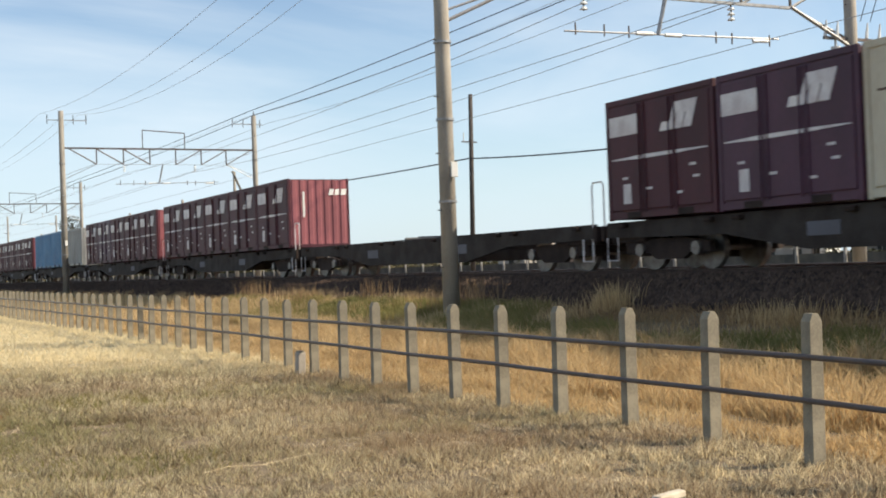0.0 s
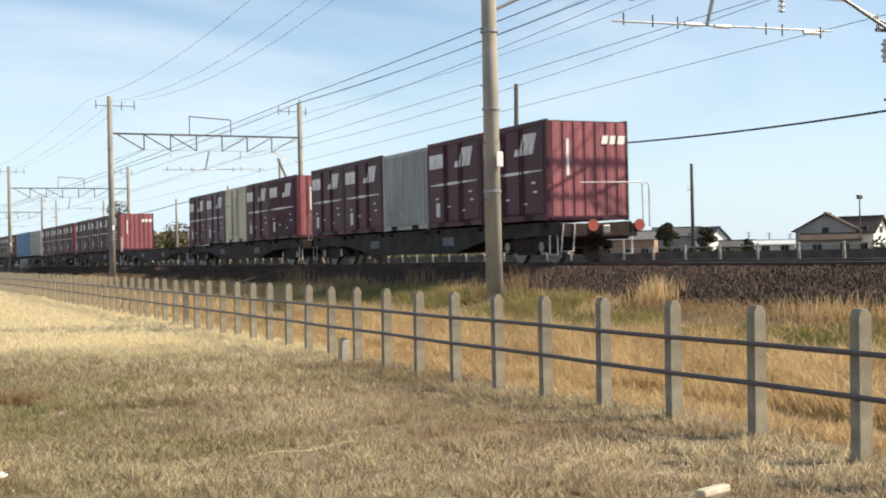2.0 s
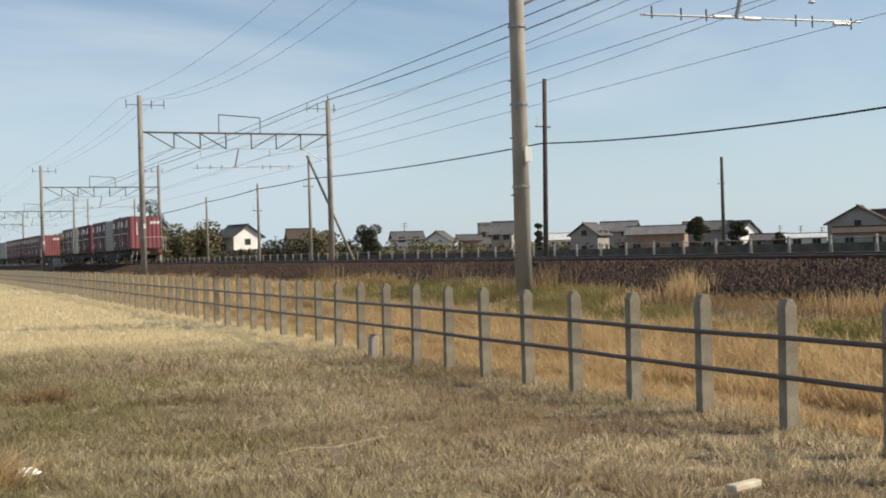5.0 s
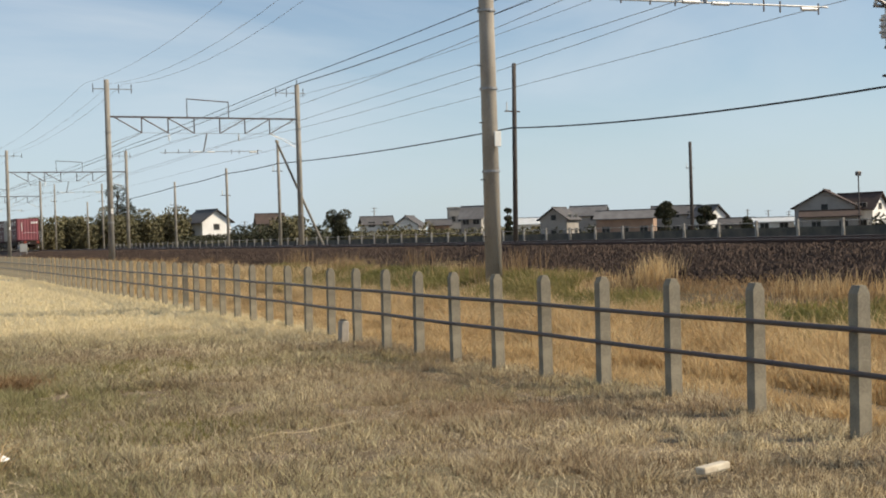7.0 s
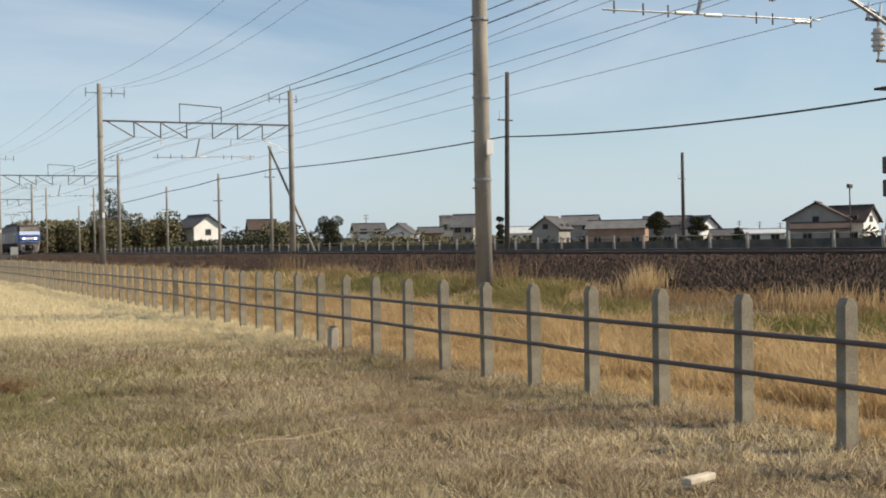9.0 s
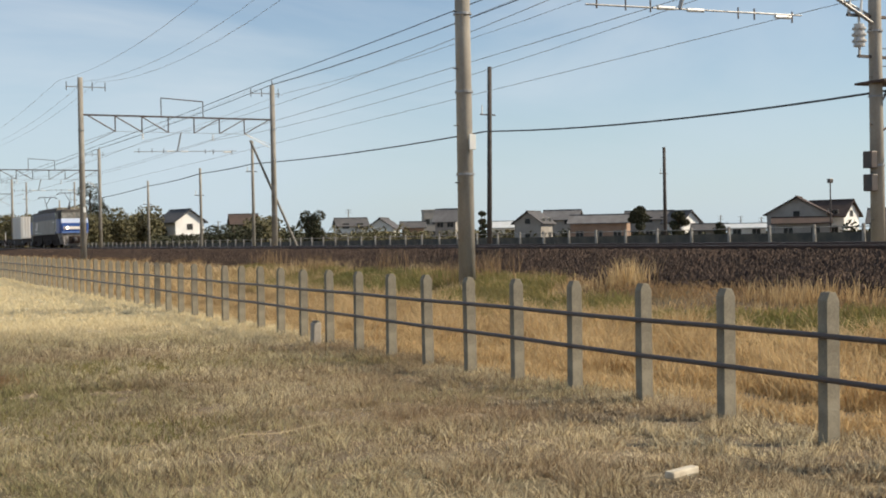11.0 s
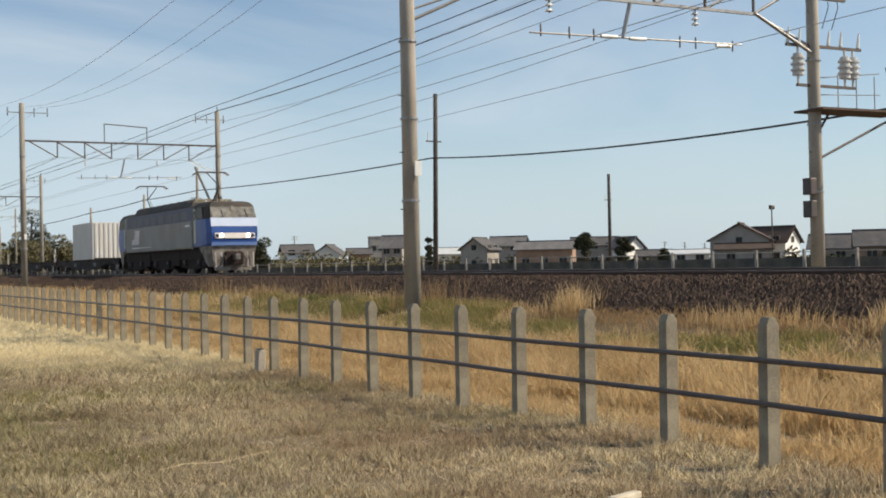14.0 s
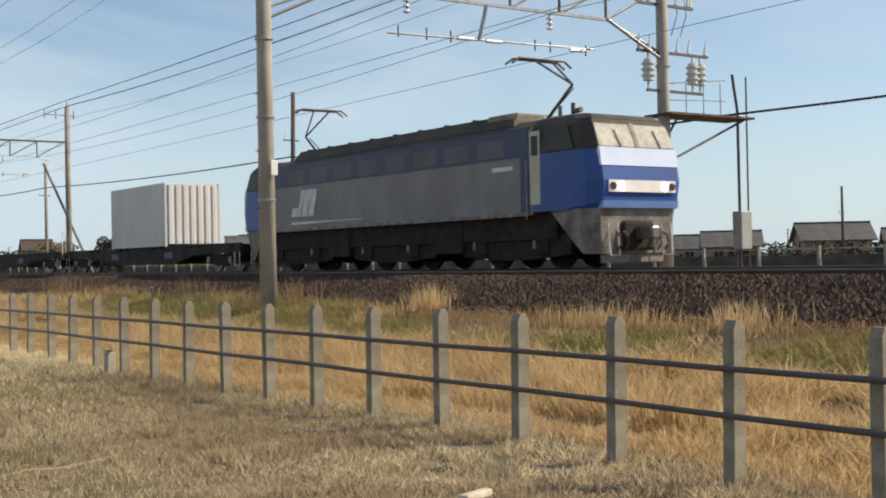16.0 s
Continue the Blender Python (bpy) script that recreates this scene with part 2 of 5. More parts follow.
def ground_z(x, y):
    """The ground's height at a place, x counted from the straight line of the tracks."""
    prof = ((-400, 0.0), (6.6, 0.0), (8.5, -0.12), (10.5, 0.10), (13.2, 0.62), (14.9, 1.05), (15.2, 1.10), (21.5, 1.10), (22.2, 1.05), (23.8, 0.75), (27, 0.55), (60, 0.35), (4000, 0.2))
    soft = noise.noise((x * 0.25, y * 0.25, 0)) * 0.06 + noise.noise((x * 0.9, y * 0.9, 3)) * 0.02 if -16 < x < 12 and y < 70 else 0.0
    for (a, za), (b, zb) in zip(prof, prof[1:]):
        if x <= b:
            return za + (zb - za) * (x - a) / (b - a) + soft
    return 0.2


# ---- ground ----
def ground_material():
    # Brown ground colour kept dark so gaps between the blades read as shadow.
    m = mat("dry_field", (0.24, 0.188, 0.12), 0.95, (0.105, 0.077, 0.05), 0.9, 1.0, 30, 0.6, spread=0.2)
    t = m.node_tree
    b = t.nodes["Principled BSDF"]
    co = t.nodes.new("ShaderNodeTexCoord")
    n = t.nodes.new("ShaderNodeTexNoise")
    n.inputs["Scale"].default_value, n.inputs["Detail"].default_value = 0.16, 5
    t.links.new(co.outputs["Object"], n.inputs[0])
    r = t.nodes.new("ShaderNodeMapRange")
    r.inputs[1].default_value, r.inputs[2].default_value, r.inputs[4].default_value = 0.50, 0.66, 0.8
    t.links.new(n.outputs[0], r.inputs[0])
    mix = t.nodes.new("ShaderNodeMix")
    mix.data_type = "RGBA"
    mix.inputs[7].default_value = (0.10, 0.105, 0.042, 1)
    t.links.new(r.outputs[0], mix.inputs[0])
    t.links.new(b.inputs["Base Color"].links[0].from_socket, mix.inputs[6])
    sep = t.nodes.new("ShaderNodeSeparateXYZ")
    t.links.new(co.outputs["Object"], sep.inputs[0])
    slant = t.nodes.new("ShaderNodeMath")
    slant.operation = "MULTIPLY_ADD"
    slant.inputs[1].default_value = 0.62
    t.links.new(sep.outputs[0], slant.inputs[0])
    t.links.new(sep.outputs[1], slant.inputs[2])
    mown = t.nodes.new("ShaderNodeMapRange")
    mown.inputs[1].default_value, mown.inputs[2].default_value, mown.inputs[4].default_value = 21.0, 26.0, 0.85
    t.links.new(slant.outputs[0], mown.inputs[0])
    pale = t.nodes.new("ShaderNodeMix")
    pale.data_type = "RGBA"
    pale.inputs[7].default_value = (0.41, 0.35, 0.225, 1)
    inside = t.nodes.new("ShaderNodeMapRange")
    for k, v in ((1, 6.5), (2, 7.0), (3, 1.0), (4, 0.0)):
        inside.inputs[k].default_value = v
    t.links.new(sep.outputs[0], inside.inputs[0])
    both = t.nodes.new("ShaderNodeMath")
    both.operation = "MULTIPLY"
    t.links.new(mown.outputs[0], both.inputs[0])
    t.links.new(inside.outputs[0], both.inputs[1])
    t.links.new(both.outputs[0], pale.inputs[0])
    t.links.new(mix.outputs[2], pale.inputs[6])
    t.links.new(pale.outputs[2], b.inputs["Base Color"])
    return m


FIELD = ground_material()
xs = [-3000, -400, -120, -50, -30, -20] + [-14 + i * 0.7 for i in range(30)] + [6.9, 7.5, 8.5, 9.5, 10.5, 11.5, 12.4, 13.2, 14.0, 14.9, 15.2, 18.3, 21.5, 22.2, 23.0, 23.8, 27, 33, 45, 60, 120, 400, 3500]
ys = [-3000, -300, -60, -20, -8] + [-4 + i * 0.8 for i in range(70)] + [53 + i * 6 for i in range(50)] + [370, 450, 600, 900, 1500, 4500]
sheet = Shape()
gv = []
for y in ys:
    for x in xs:
        gv.append((x + bend(y), y, ground_z(x, y)))
w = len(xs)
sheet.add(gv, [(j * w + i, j * w + i + 1, (j + 1) * w + i + 1, (j + 1) * w + i) for j in range(len(ys) - 1) for i in range(w - 1)])
tagged(part("ground", sheet, FIELD, smooth=True), "dry winter field of mown straw-coloured grass", "ground", kind="structure")

# ---- ballast, sleepers, rails ----
STONE = mat("brown_ballast_stone", (0.024, 0.017, 0.014), 0.95, (0.105, 0.070, 0.051), 2.0, 1.0, 25, 0.8, island=0.9)
along = [-40 + i * 4.0 for i in range(60)] + [200 + i * 10.0 for i in range(45)]


def swept(profile, y_list=along):
    """A cross-section of (x, z) carried along the line."""
    s = Shape()
    s.rings([[(x + bend(y), y, z) for x, z in profile] for y in y_list])
    return s


bed = part("ballast_bed", swept([(13.0, 0.45), (13.3, 0.72), (14.75, 1.10), (15.1, 1.16), (21.45, 1.16), (21.8, 1.10), (23.3, 0.72), (23.6, 0.45)]), STONE)
tagged(bed, "bank of coarse brown track ballast", "ballast", kind="structure")
rng = np.random.default_rng(4)


def pebbles(count, x0, x1, y0, y1, height, size):
    """Loose stones as small crooked lumps."""
    base = np.array([(1, 0, 0), (-1, 0, 0), (0, 1, 0), (0, -1, 0), (0, 0, 1), (0, 0, -0.6)], float)
    tri = np.array([(0, 2, 4), (2, 1, 4), (1, 3, 4), (3, 0, 4), (2, 0, 5), (1, 2, 5), (3, 1, 5), (0, 3, 5)])
    px, py = rng.uniform(x0, x1, count), rng.uniform(y0, y1, count)
    pz = np.array([height(a) for a in px])
    r = rng.uniform(size * 0.6, size * 1.5, (count, 1, 1))
    v = base[None] * r * rng.uniform(0.6, 1.25, (count, 6, 3))
    ang = rng.uniform(0, 6.28, count)
    c, s = np.cos(ang)[:, None], np.sin(ang)[:, None]
    v = np.stack([v[..., 0] * c - v[..., 1] * s, v[..., 0] * s + v[..., 1] * c, v[..., 2]], -1)
    off = np.array([bend(b) for b in py])
    v += np.stack([px + off, py, pz], -1)[:, None]
    me = bpy.data.meshes.new("stones")
    me.from_pydata(v.reshape(-1, 3).tolist(), [], (tri[None] + 6 * np.arange(count)[:, None, None]).reshape(-1, 3).tolist())
    me.materials.append(STONE)
    return me


def bed_z(x):
    pts = ((13.0, 0.55), (13.3, 0.72), (14.75, 1.10), (15.1, 1.16), (21.45, 1.16), (23.6, 0.5))
    for (a, za), (b, zb) in zip(pts, pts[1:]):
        if x <= b:
            return za + (zb - za) * (x - a) / (b - a)
    return 0.5


tagged(part("ballast_stones", pebbles(44000, 12.9, 15.4, 4, 56, bed_z, 0.056), STONE), "loose coarse brown ballast stones on the bank", "ballast", kind="stuff")
tagged(part("ballast_stones", pebbles(14000, 13.0, 15.4, 56, 130, bed_z, 0.065), STONE), "loose coarse brown ballast stones on the bank", "ballast", kind="stuff")
for track in TRACK:
    for side in (-0.5335, 0.5335):
        x = track + side
        z = RAIL_Z
        rail = part("rail", swept([(x - 0.06, z - 0.15), (x + 0.06, z - 0.15), (x + 0.012, z - 0.12), (x + 0.012, z - 0.045), (x + 0.033, z - 0.035), (x + 0.033, z - 0.004), (x - 0.033, z - 0.004), (x - 0.033, z - 0.035), (x - 0.012, z - 0.045), (x - 0.012, z - 0.12)]), RUST)
        tagged(rail, "rusty brown steel running rail on ballast", "rail", "rails of the double track")
        part("running_surface", swept([(x - 0.03, z - 0.004), (x + 0.03, z - 0.004), (x + 0.026, z), (x - 0.026, z)]), SHINE, rail, "polished rail head")
TIES = mat("sleeper_concrete", (0.26, 0.24, 0.21), 0.9, (0.16, 0.13, 0.11), 3, 0.8, 40, 0.2)
tie = Shape().box(-1.0, -0.12, -0.18, 1.0, 0.12, 0.0, 0.03).mesh("sleeper", TIES)
for track in TRACK:
    for i in range(130):
        y = 2 + i * 0.62
        tagged(part("sleeper", tie, None, at=pose(track + bend(y), y, RAIL_Z - 0.14, 0, 0, heading(y))), "grey concrete sleeper bedded in ballast", "sleeper", "sleepers of the double track")

# ---- lineside fence ----
post_mesh = Shape().rings([[(-0.059, -0.050, -0.3), (0.059, -0.050, -0.3), (0.059, 0.050, -0.3), (-0.059, 0.050, -0.3)],
                           [(-0.057, -0.048, 1.04), (0.057, -0.048, 1.04), (0.057, 0.048, 1.04), (-0.057, 0.048, 1.04)],
                           [(-0.028, -0.044, 1.10), (0.028, -0.044, 1.10), (0.028, 0.044, 1.10), (-0.028, 0.044, 1.10)]]).mesh("post", POST)
fence = thing("fence", "low lineside fence of square concrete posts with two dark pipe rails", "fence")
for i in range(-9, 170):
    y = POST_Y + i * POST_STEP
    part("post", post_mesh, None, fence, at=pose(FENCE_X + bend(y) + random.uniform(-0.012, 0.012), y, random.uniform(-0.015, 0.01), random.uniform(-0.7, 0.7), random.uniform(-0.7, 0.7), heading(y) + random.uniform(-2, 2)))
fy = [POST_Y + i * POST_STEP for i in range(-9, 170)]
for z in (0.79, 0.475):
    part("pipe_rail", Shape().line([(FENCE_X - 0.085 + bend(y), y, z + 0.005 * math.sin(k * 1.7)) for k, y in enumerate(fy)], 0.022, 10), PIPE, fence, "dark painted steel pipe", True)
stake = thing("marker_post", "short weathered concrete marker post standing in grass", "marker post", at=pose(6.11, 17.2, 0, 2, 1, 5))
part("shaft", Shape().box(-0.065, -0.065, -0.1, 0.065, 0.065, 0.33, 0.015), POLE, stake)
part("cap", Shape().box(-0.05, -0.05, 0.33, 0.05, 0.05, 0.355, 0.01), POST, stake, "worn darker top")


# ---- overhead line portals ----
def pole_shape(height, r0, r1):
    s = Shape()
    loops = [[(r * math.cos(2 * math.pi * i / 20), r * math.sin(2 * math.pi * i / 20), z) for i in range(20)] for z, r in ((0, r0), (height * 0.5, (r0 + r1) / 2), (height, r1))]
    return s.rings(loops)


def crossarm(parent, z, x0, x1, pins):
    arm = part("crossarm", Shape().box(min(x0, x1), -0.025, z - 0.025, max(x0, x1), 0.025, z + 0.025), STEEL, parent)
    for x in pins:
        part("insulator", Shape().bar((x, 0, z - 0.22), (x, 0, z + 0.30), 0.026, n=6), DARKSTEEL, arm)
    return arm


def portal(y, first, number):
    o = bend(y) + min(0.5, max(0.0, (y - 24.0) * 0.0074))
    p = thing("overhead_line_portal", "concrete pole pair joined by a steel lattice beam over two tracks", "line portal", "overhead line portals", at=pose(o, y, 0, 0, 0, heading(y)))
    xa, xb = (12.03, 24.08) if first else (12.12, 24.0)
    for x, zb in ((xa, 0.3), (xb, 0.6)):
        pole = part("pole", pole_shape(11.45 - zb, 0.188, 0.150), POLE if first else CONCRETE, p, "grey spun concrete pole", True, at=pose(x, 0, zb))
        for k in range(14 if first else 5):
            z = 1.2 + k * 0.62 if first else 2 + k * 1.8
            s = 1 if k % 2 else -1
            part("step_bolt", Shape().bar((0, 0, z), (s * 0.12 - 0.16, -0.06, z), 0.012, n=5) if first else Shape().bar((0, -0.05, z), (-0.19, -0.1, z), 0.014, n=5), DARKSTEEL, pole)
        for z in (2.6, 4.4, 6.1, 8.0):
            part("band", Shape().bar((0, 0, z), (0, 0, z + 0.05), 0.20, n=16), STEEL, pole)
    if first:
        part("number_plate", Shape().box(xa - 0.02, -0.27, 3.45, xa + 0.14, -0.225, 3.78, 0.01), WHITE, p, "blank white enamel plate")
    else:
        part("number_plate", Shape().box(xa - 0.02, -0.25, 3.45, xa + 0.12, -0.205, 3.75, 0.01), WHITE, p, "blank white enamel plate")
    part("pole_top_pin", Shape().bar((xb, 0, 11.4), (xb, 0, 11.75), 0.03, n=6), DARKSTEEL, p)
    zt, zl = (8.68, 7.80) if first else (9.25, 8.30)
    pz = 6.90 if first else 7.15
    beam = part("beam", Shape().box(xa, -0.05, zt - 0.05, xb, 0.05, zt + 0.05), DARKSTEEL, p)
    lc = 0.035 if first else 0.010
    bays = [xa + 2.0 + k * 1.6 for k in range(6)]
    part("lower_chord", Shape().box(bays[0], -lc, zl - lc, bays[-1], lc, zl + lc), STEEL, beam)
    for k, x in enumerate(bays):
        part("upright", Shape().bar((x, 0, zl), (x, 0, zt), 0.04, n=6), DARKSTEEL, beam)
        step = -1.6 if x < 18 else 1.6
        part("brace", Shape().bar((x, 0, zl), (x + step, 0, zt - 0.03), 0.04, n=6), DARKSTEEL if step < 0 else STEEL, beam)
    for x0, x1 in ((bays[0], xa), (bays[-1], xb)):
        part("haunch", Shape().bar((x0, -0.06, zl), (x1, -0.06, zl - 0.95), 0.045 if first else 0.02, n=6).bar((x0, 0.06, zl + 0.05), (x1, 0.06, zl - 0.70), 0.03 if first else 0.014, n=6), STEEL, beam)
    if number in (1, 2, 3):
        part("wire_frame", Shape().bar((16.9, 0, zt), (16.9, 0, zt + 1.15), 0.03, n=6).bar((19.5, 0, zt), (19.5, 0, zt + 1.0), 0.03, n=6).bar((16.9, 0, zt + 1.15), (19.5, 0, zt + 1.0), 0.035, n=6), DARKSTEEL, p)
    crossarm(p, 10.9, xa - 0.8, xa + 1.5, (xa - 0.8, xa + 0.7, xa + 1.45))
    crossarm(p, 10.9, xb - 1.4, xb + 0.5, (xb - 1.4, xb - 0.7, xb + 0.4))
    hanger = part("registration_pipe", Shape().bar((15.2, 0, pz - 0.05), (21.6, 0, pz + 0.08), 0.022, n=6), STEEL, p)
    part("strut", Shape().bar((17.85, 0, pz), (18.1, 0, zl), 0.05, n=6), STEEL, hanger)
    for x in (17.45, 18.3, 21.0):
        part("insulator", Shape().bar((x - 0.24, 0, pz), (x + 0.24, 0, pz + 0.01), 0.048, n=10), PORCELAIN, hanger)
    for x in (15.5, 16.3, 17.0, 19.6, 20.1, 21.3):
        part("clip", Shape().bar((x, 0, pz - 0.12), (x, 0, pz + 0.16), 0.022, n=5), DARKSTEEL, hanger)
    for x in (15.75, 20.1):
        drop = part("suspension_insulator", Shape().bar((x, 0, zl - 0.45), (x, 0, zl), 0.02, n=5), DARKSTEEL, p)
        for k in range(3):
            part("disc", Shape().bar((x, 0, zl - 0.42 + k * 0.13), (x, 0, zl - 0.36 + k * 0.13), 0.10, 0.05, 10), PORCELAIN, drop)
    if first:
        for z, lo, hi in ((8.40, -0.95, 1.2), (7.10, -0.95, 1.75), (6.05, -0.6, 1.5)):
            arm = part("equipment_arm", Shape().box(xb + lo, -0.04, z - 0.035, xb + hi, 0.04, z + 0.035), DARKSTEEL, p)
            if z > 7:
                for x in (xb + lo + 0.05, xb + lo + 0.45, xb + 0.55, xb + 1.0, xb + hi - 0.1):
                    part("insulator", Shape().bar((x, 0, z + 0.05), (x + 0.06, 0, z + 0.46), 0.05, 0.02, 8), PORCELAIN, arm)
        for x in (xb - 0.55, xb + 1.45, xb + 1.15):
            part("fuse_housing", Shape().bar((x, 0, 6.30), (x, 0, 6.88), 0.15, 0.13, 12).bar((x, 0, 6.05), (x, 0, 7.1), 0.035, n=6).bar((x, 0, 6.42), (x, 0, 6.47), 0.19, n=12).bar((x, 0, 6.58), (x, 0, 6.63), 0.19, n=12).bar((x, 0, 6.74), (x, 0, 6.79), 0.18, n=12), WHITEBOX, p, "finned pale fuse housing")
        for x in (xb + 0.35, xb + 0.7):
            part("jumper_wire", Shape().line([(x, 0, 7.6), (x + 0.25, 0, 8.2), (x + 0.05, 0, 9.3), (x - 0.2, 0, 10.8)], 0.012, 5), CABLE, p)
        deck = part("service_platform", Shape().box(xb - 0.25, -0.55, 5.36, xb + 3.05, 0.5, 5.42), RUST, p, "rusty steel service platform")
        part("brace", Shape().bar((xb, -0.12, 4.1), (xb + 2.8, -0.4, 5.36), 0.035, n=6), DARKSTEEL, deck)
        part("brace", Shape().bar((xb, 0.12, 4.5), (xb + 0.9, 0.4, 5.36), 0.035, n=6), DARKSTEEL, deck)
        for x in (xb + 0.7, xb + 1.4, xb + 2.1, xb + 2.8):
            part("guard_post", Shape().bar((x, 0.5, 5.44), (x, 0.5, 6.5), 0.016, n=5), STEEL, deck)
        part("guard_rail", Shape().bar((xb + 0.5, 0.5, 6.35), (xb + 3.0, 0.5, 6.6), 0.014, n=5), STEEL, deck)
        part("guard_rail", Shape().bar((xb + 0.5, 0.5, 5.9), (xb + 3.0, 0.5, 6.0), 0.014, n=5), STEEL, deck)
        part("bent_post", Shape().line([(xb + 3.2, 0.4, 6.78), (xb + 3.4, 0.4, 5.7), (xb + 3.42, 0.4, 0.5)], 0.045, 6), DARKSTEEL, deck)
        for z in (2.55, 3.15):
            part("control_box", Shape().box(xb - 0.36, -0.16, z, xb - 0.13, 0.15, z + 0.44, 0.02), DARKSTEEL, p, "dark steel control box")
    if number == 1:
        part("raking_prop", Shape().bar((xb - 1.4, 0.35, 7.95), (xb + 1.9, 0.35, 0.5), 0.075, 0.09, 8), CONCRETE, p)
    return p


for k, y in enumerate(PORTALS):
    portal(y, k == 0, k)


# ---- wires ----
def sagging(x, z, sag, spans, r, name, label, material=WIRE, group="overhead wires"):
    pts = []
    for a, b in zip(spans, spans[1:]):
        for k in range(10):
            u = k / 10
            y = a + (b - a) * u
            pts.append((x + bend(y), y, z - 4 * (sag if a < 60 else sag * 0.35) * u * (1 - u)))
    return tagged(part(name, Shape().line(pts, r, 5), material), label, "wire", group)


SPANS = (-26.0, *PORTALS)
for x in TRACK:
    sagging(x, RAIL_Z + 5.40, 0.0, SPANS, 0.009, "contact_wire", "thin copper contact wire hung over the track")
    sagging(x, 7.80, 0.45, SPANS, 0.010, "messenger_wire", "thin sagging messenger wire over the track")
for x, z, sag, r in ((11.2, 11.2, 1.1, 0.008), (12.7, 11.2, 1.4, 0.008), (13.45, 11.2, 1.5, 0.008), (24.08, 11.72, 0.16, 0.022), (24.3, 11.46, 0.40, 0.021), (25.2, 10.95, 0.48, 0.011), (22.7, 10.95, 0.5, 0.008)):
    sagging(x, z, sag, SPANS, r, "feeder_wire", "dark feeder wire strung between portal poles", CABLE if r > 0.02 else WIRE)


# ---- telecom poles and cable ----
DARKPOLE = mat("dark_pole", (0.055, 0.048, 0.045), 0.85, (0.10, 0.085, 0.075), 3, 0.7, 40, 0.2)


def telecom_pole(x, y, top, r=0.10, arms=True, label="slim grey concrete telecom pole with a small crossarm", skin=CONCRETE):
    p = thing("utility_pole", label, "utility pole", "telecom poles", at=pose(x, y, 0.3))
    part("shaft", pole_shape(top - 0.3, r * 1.25, r), skin, p, smooth=True)
    if arms:
        arm = part("crossarm", Shape().box(-0.5, -0.03, top - 2.6, 0.3, 0.03, top - 2.54), DARKSTEEL, p)
        part("insulator", Shape().bar((-0.4, 0, top - 2.54), (-0.4, 0, top - 2.15), 0.03, n=6), PORCELAIN, arm)
    return p


tilted = telecom_pole(27.0, 51.3, 9.6, 0.10, True, "slim dark telecom pole with a small crossarm", DARKPOLE)
tilted.matrix_basis = pose(27.0, 51.3, 0.3, 0, 1.2, 0)
for x, y, top in ((26.6, 88.0, 9.0), (26.0, 101.0, 7.75), (25.6, 119.5, 7.6), (25.0, 160, 9.5), (24.0, 166, 7.4), (20.5, 171, 10.0)):
    telecom_pole(x, y, top, 0.10)
telecom_pole(63.0, 87.0, 9.0, 0.13, True, "tall slim dark utility pole standing in the fields", DARKPOLE)
telecom_pole(87.7, 66.4, 7.2, 0.10, True, "slim dark utility pole standing beside low houses", DARKPOLE)
cable_pts = []
stops = ((29.5, -20.0, 6.9), (26.5, 23.9, 5.5), (27.0, 51.4, 6.55), (26.6, 88.0, 7.3), (26.0, 101.0, 7.3), (25.6, 119.5, 7.1), (25.0, 160.0, 7.0))
for a, b in zip(stops, stops[1:]):
    for k in range(12):
        u = k / 12
        q = Vector(a).lerp(Vector(b), u)
        cable_pts.append((q.x, q.y, q.z - 4 * (0.011 if a[1] < 51 else 0.005) * (b[1] - a[1]) * u * (1 - u)))
tagged(part("telecom_cable", Shape().line(cable_pts, 0.035, 6), CABLE), "thick black telecom cable sagging between poles", "cable")
cab = thing("signal_cabinet", "pale steel lineside cabinet raised on two slim posts", "cabinet", at=pose(27.57, 24.3, 0.4))
part("body", Shape().box(-0.22, -0.15, 1.30, 0.24, 0.2, 2.40, 0.02), GREYPAINT, cab)
for x, top in ((-0.2, 1.32), (0.32, 6.35)):
    part("post", Shape().bar((x, 0.05, -0.1), (x, 0.05, top), 0.026, n=8), DARKSTEEL, cab)


# ---- freight containers ----
CL, CW, CH = 3.66, 2.45, 2.59


def slanted_emblem(x, y, z, h, step):
    """A bold slanted emblem of plain bars, seen from the side of negative x; it reads along step."""
    s = Shape()

    comb = ((0, 0.96), (1.34, 0.96), (1.34, 0), (0.86, 0), (0.86, 0.55), (0.80, 0.55), (0.80, 0), (0.34, 0), (0.34, 0.55), (0.28, 0.55), (0.28, 0), (-0.50, 0), (-0.50, 0.32), (0, 0.32))
    s.rings([[(x - d, y + step * (u + 0.40 * v) * h, z + v * h) for u, v in comb] for d in (0.0, 0.006)])
    return s


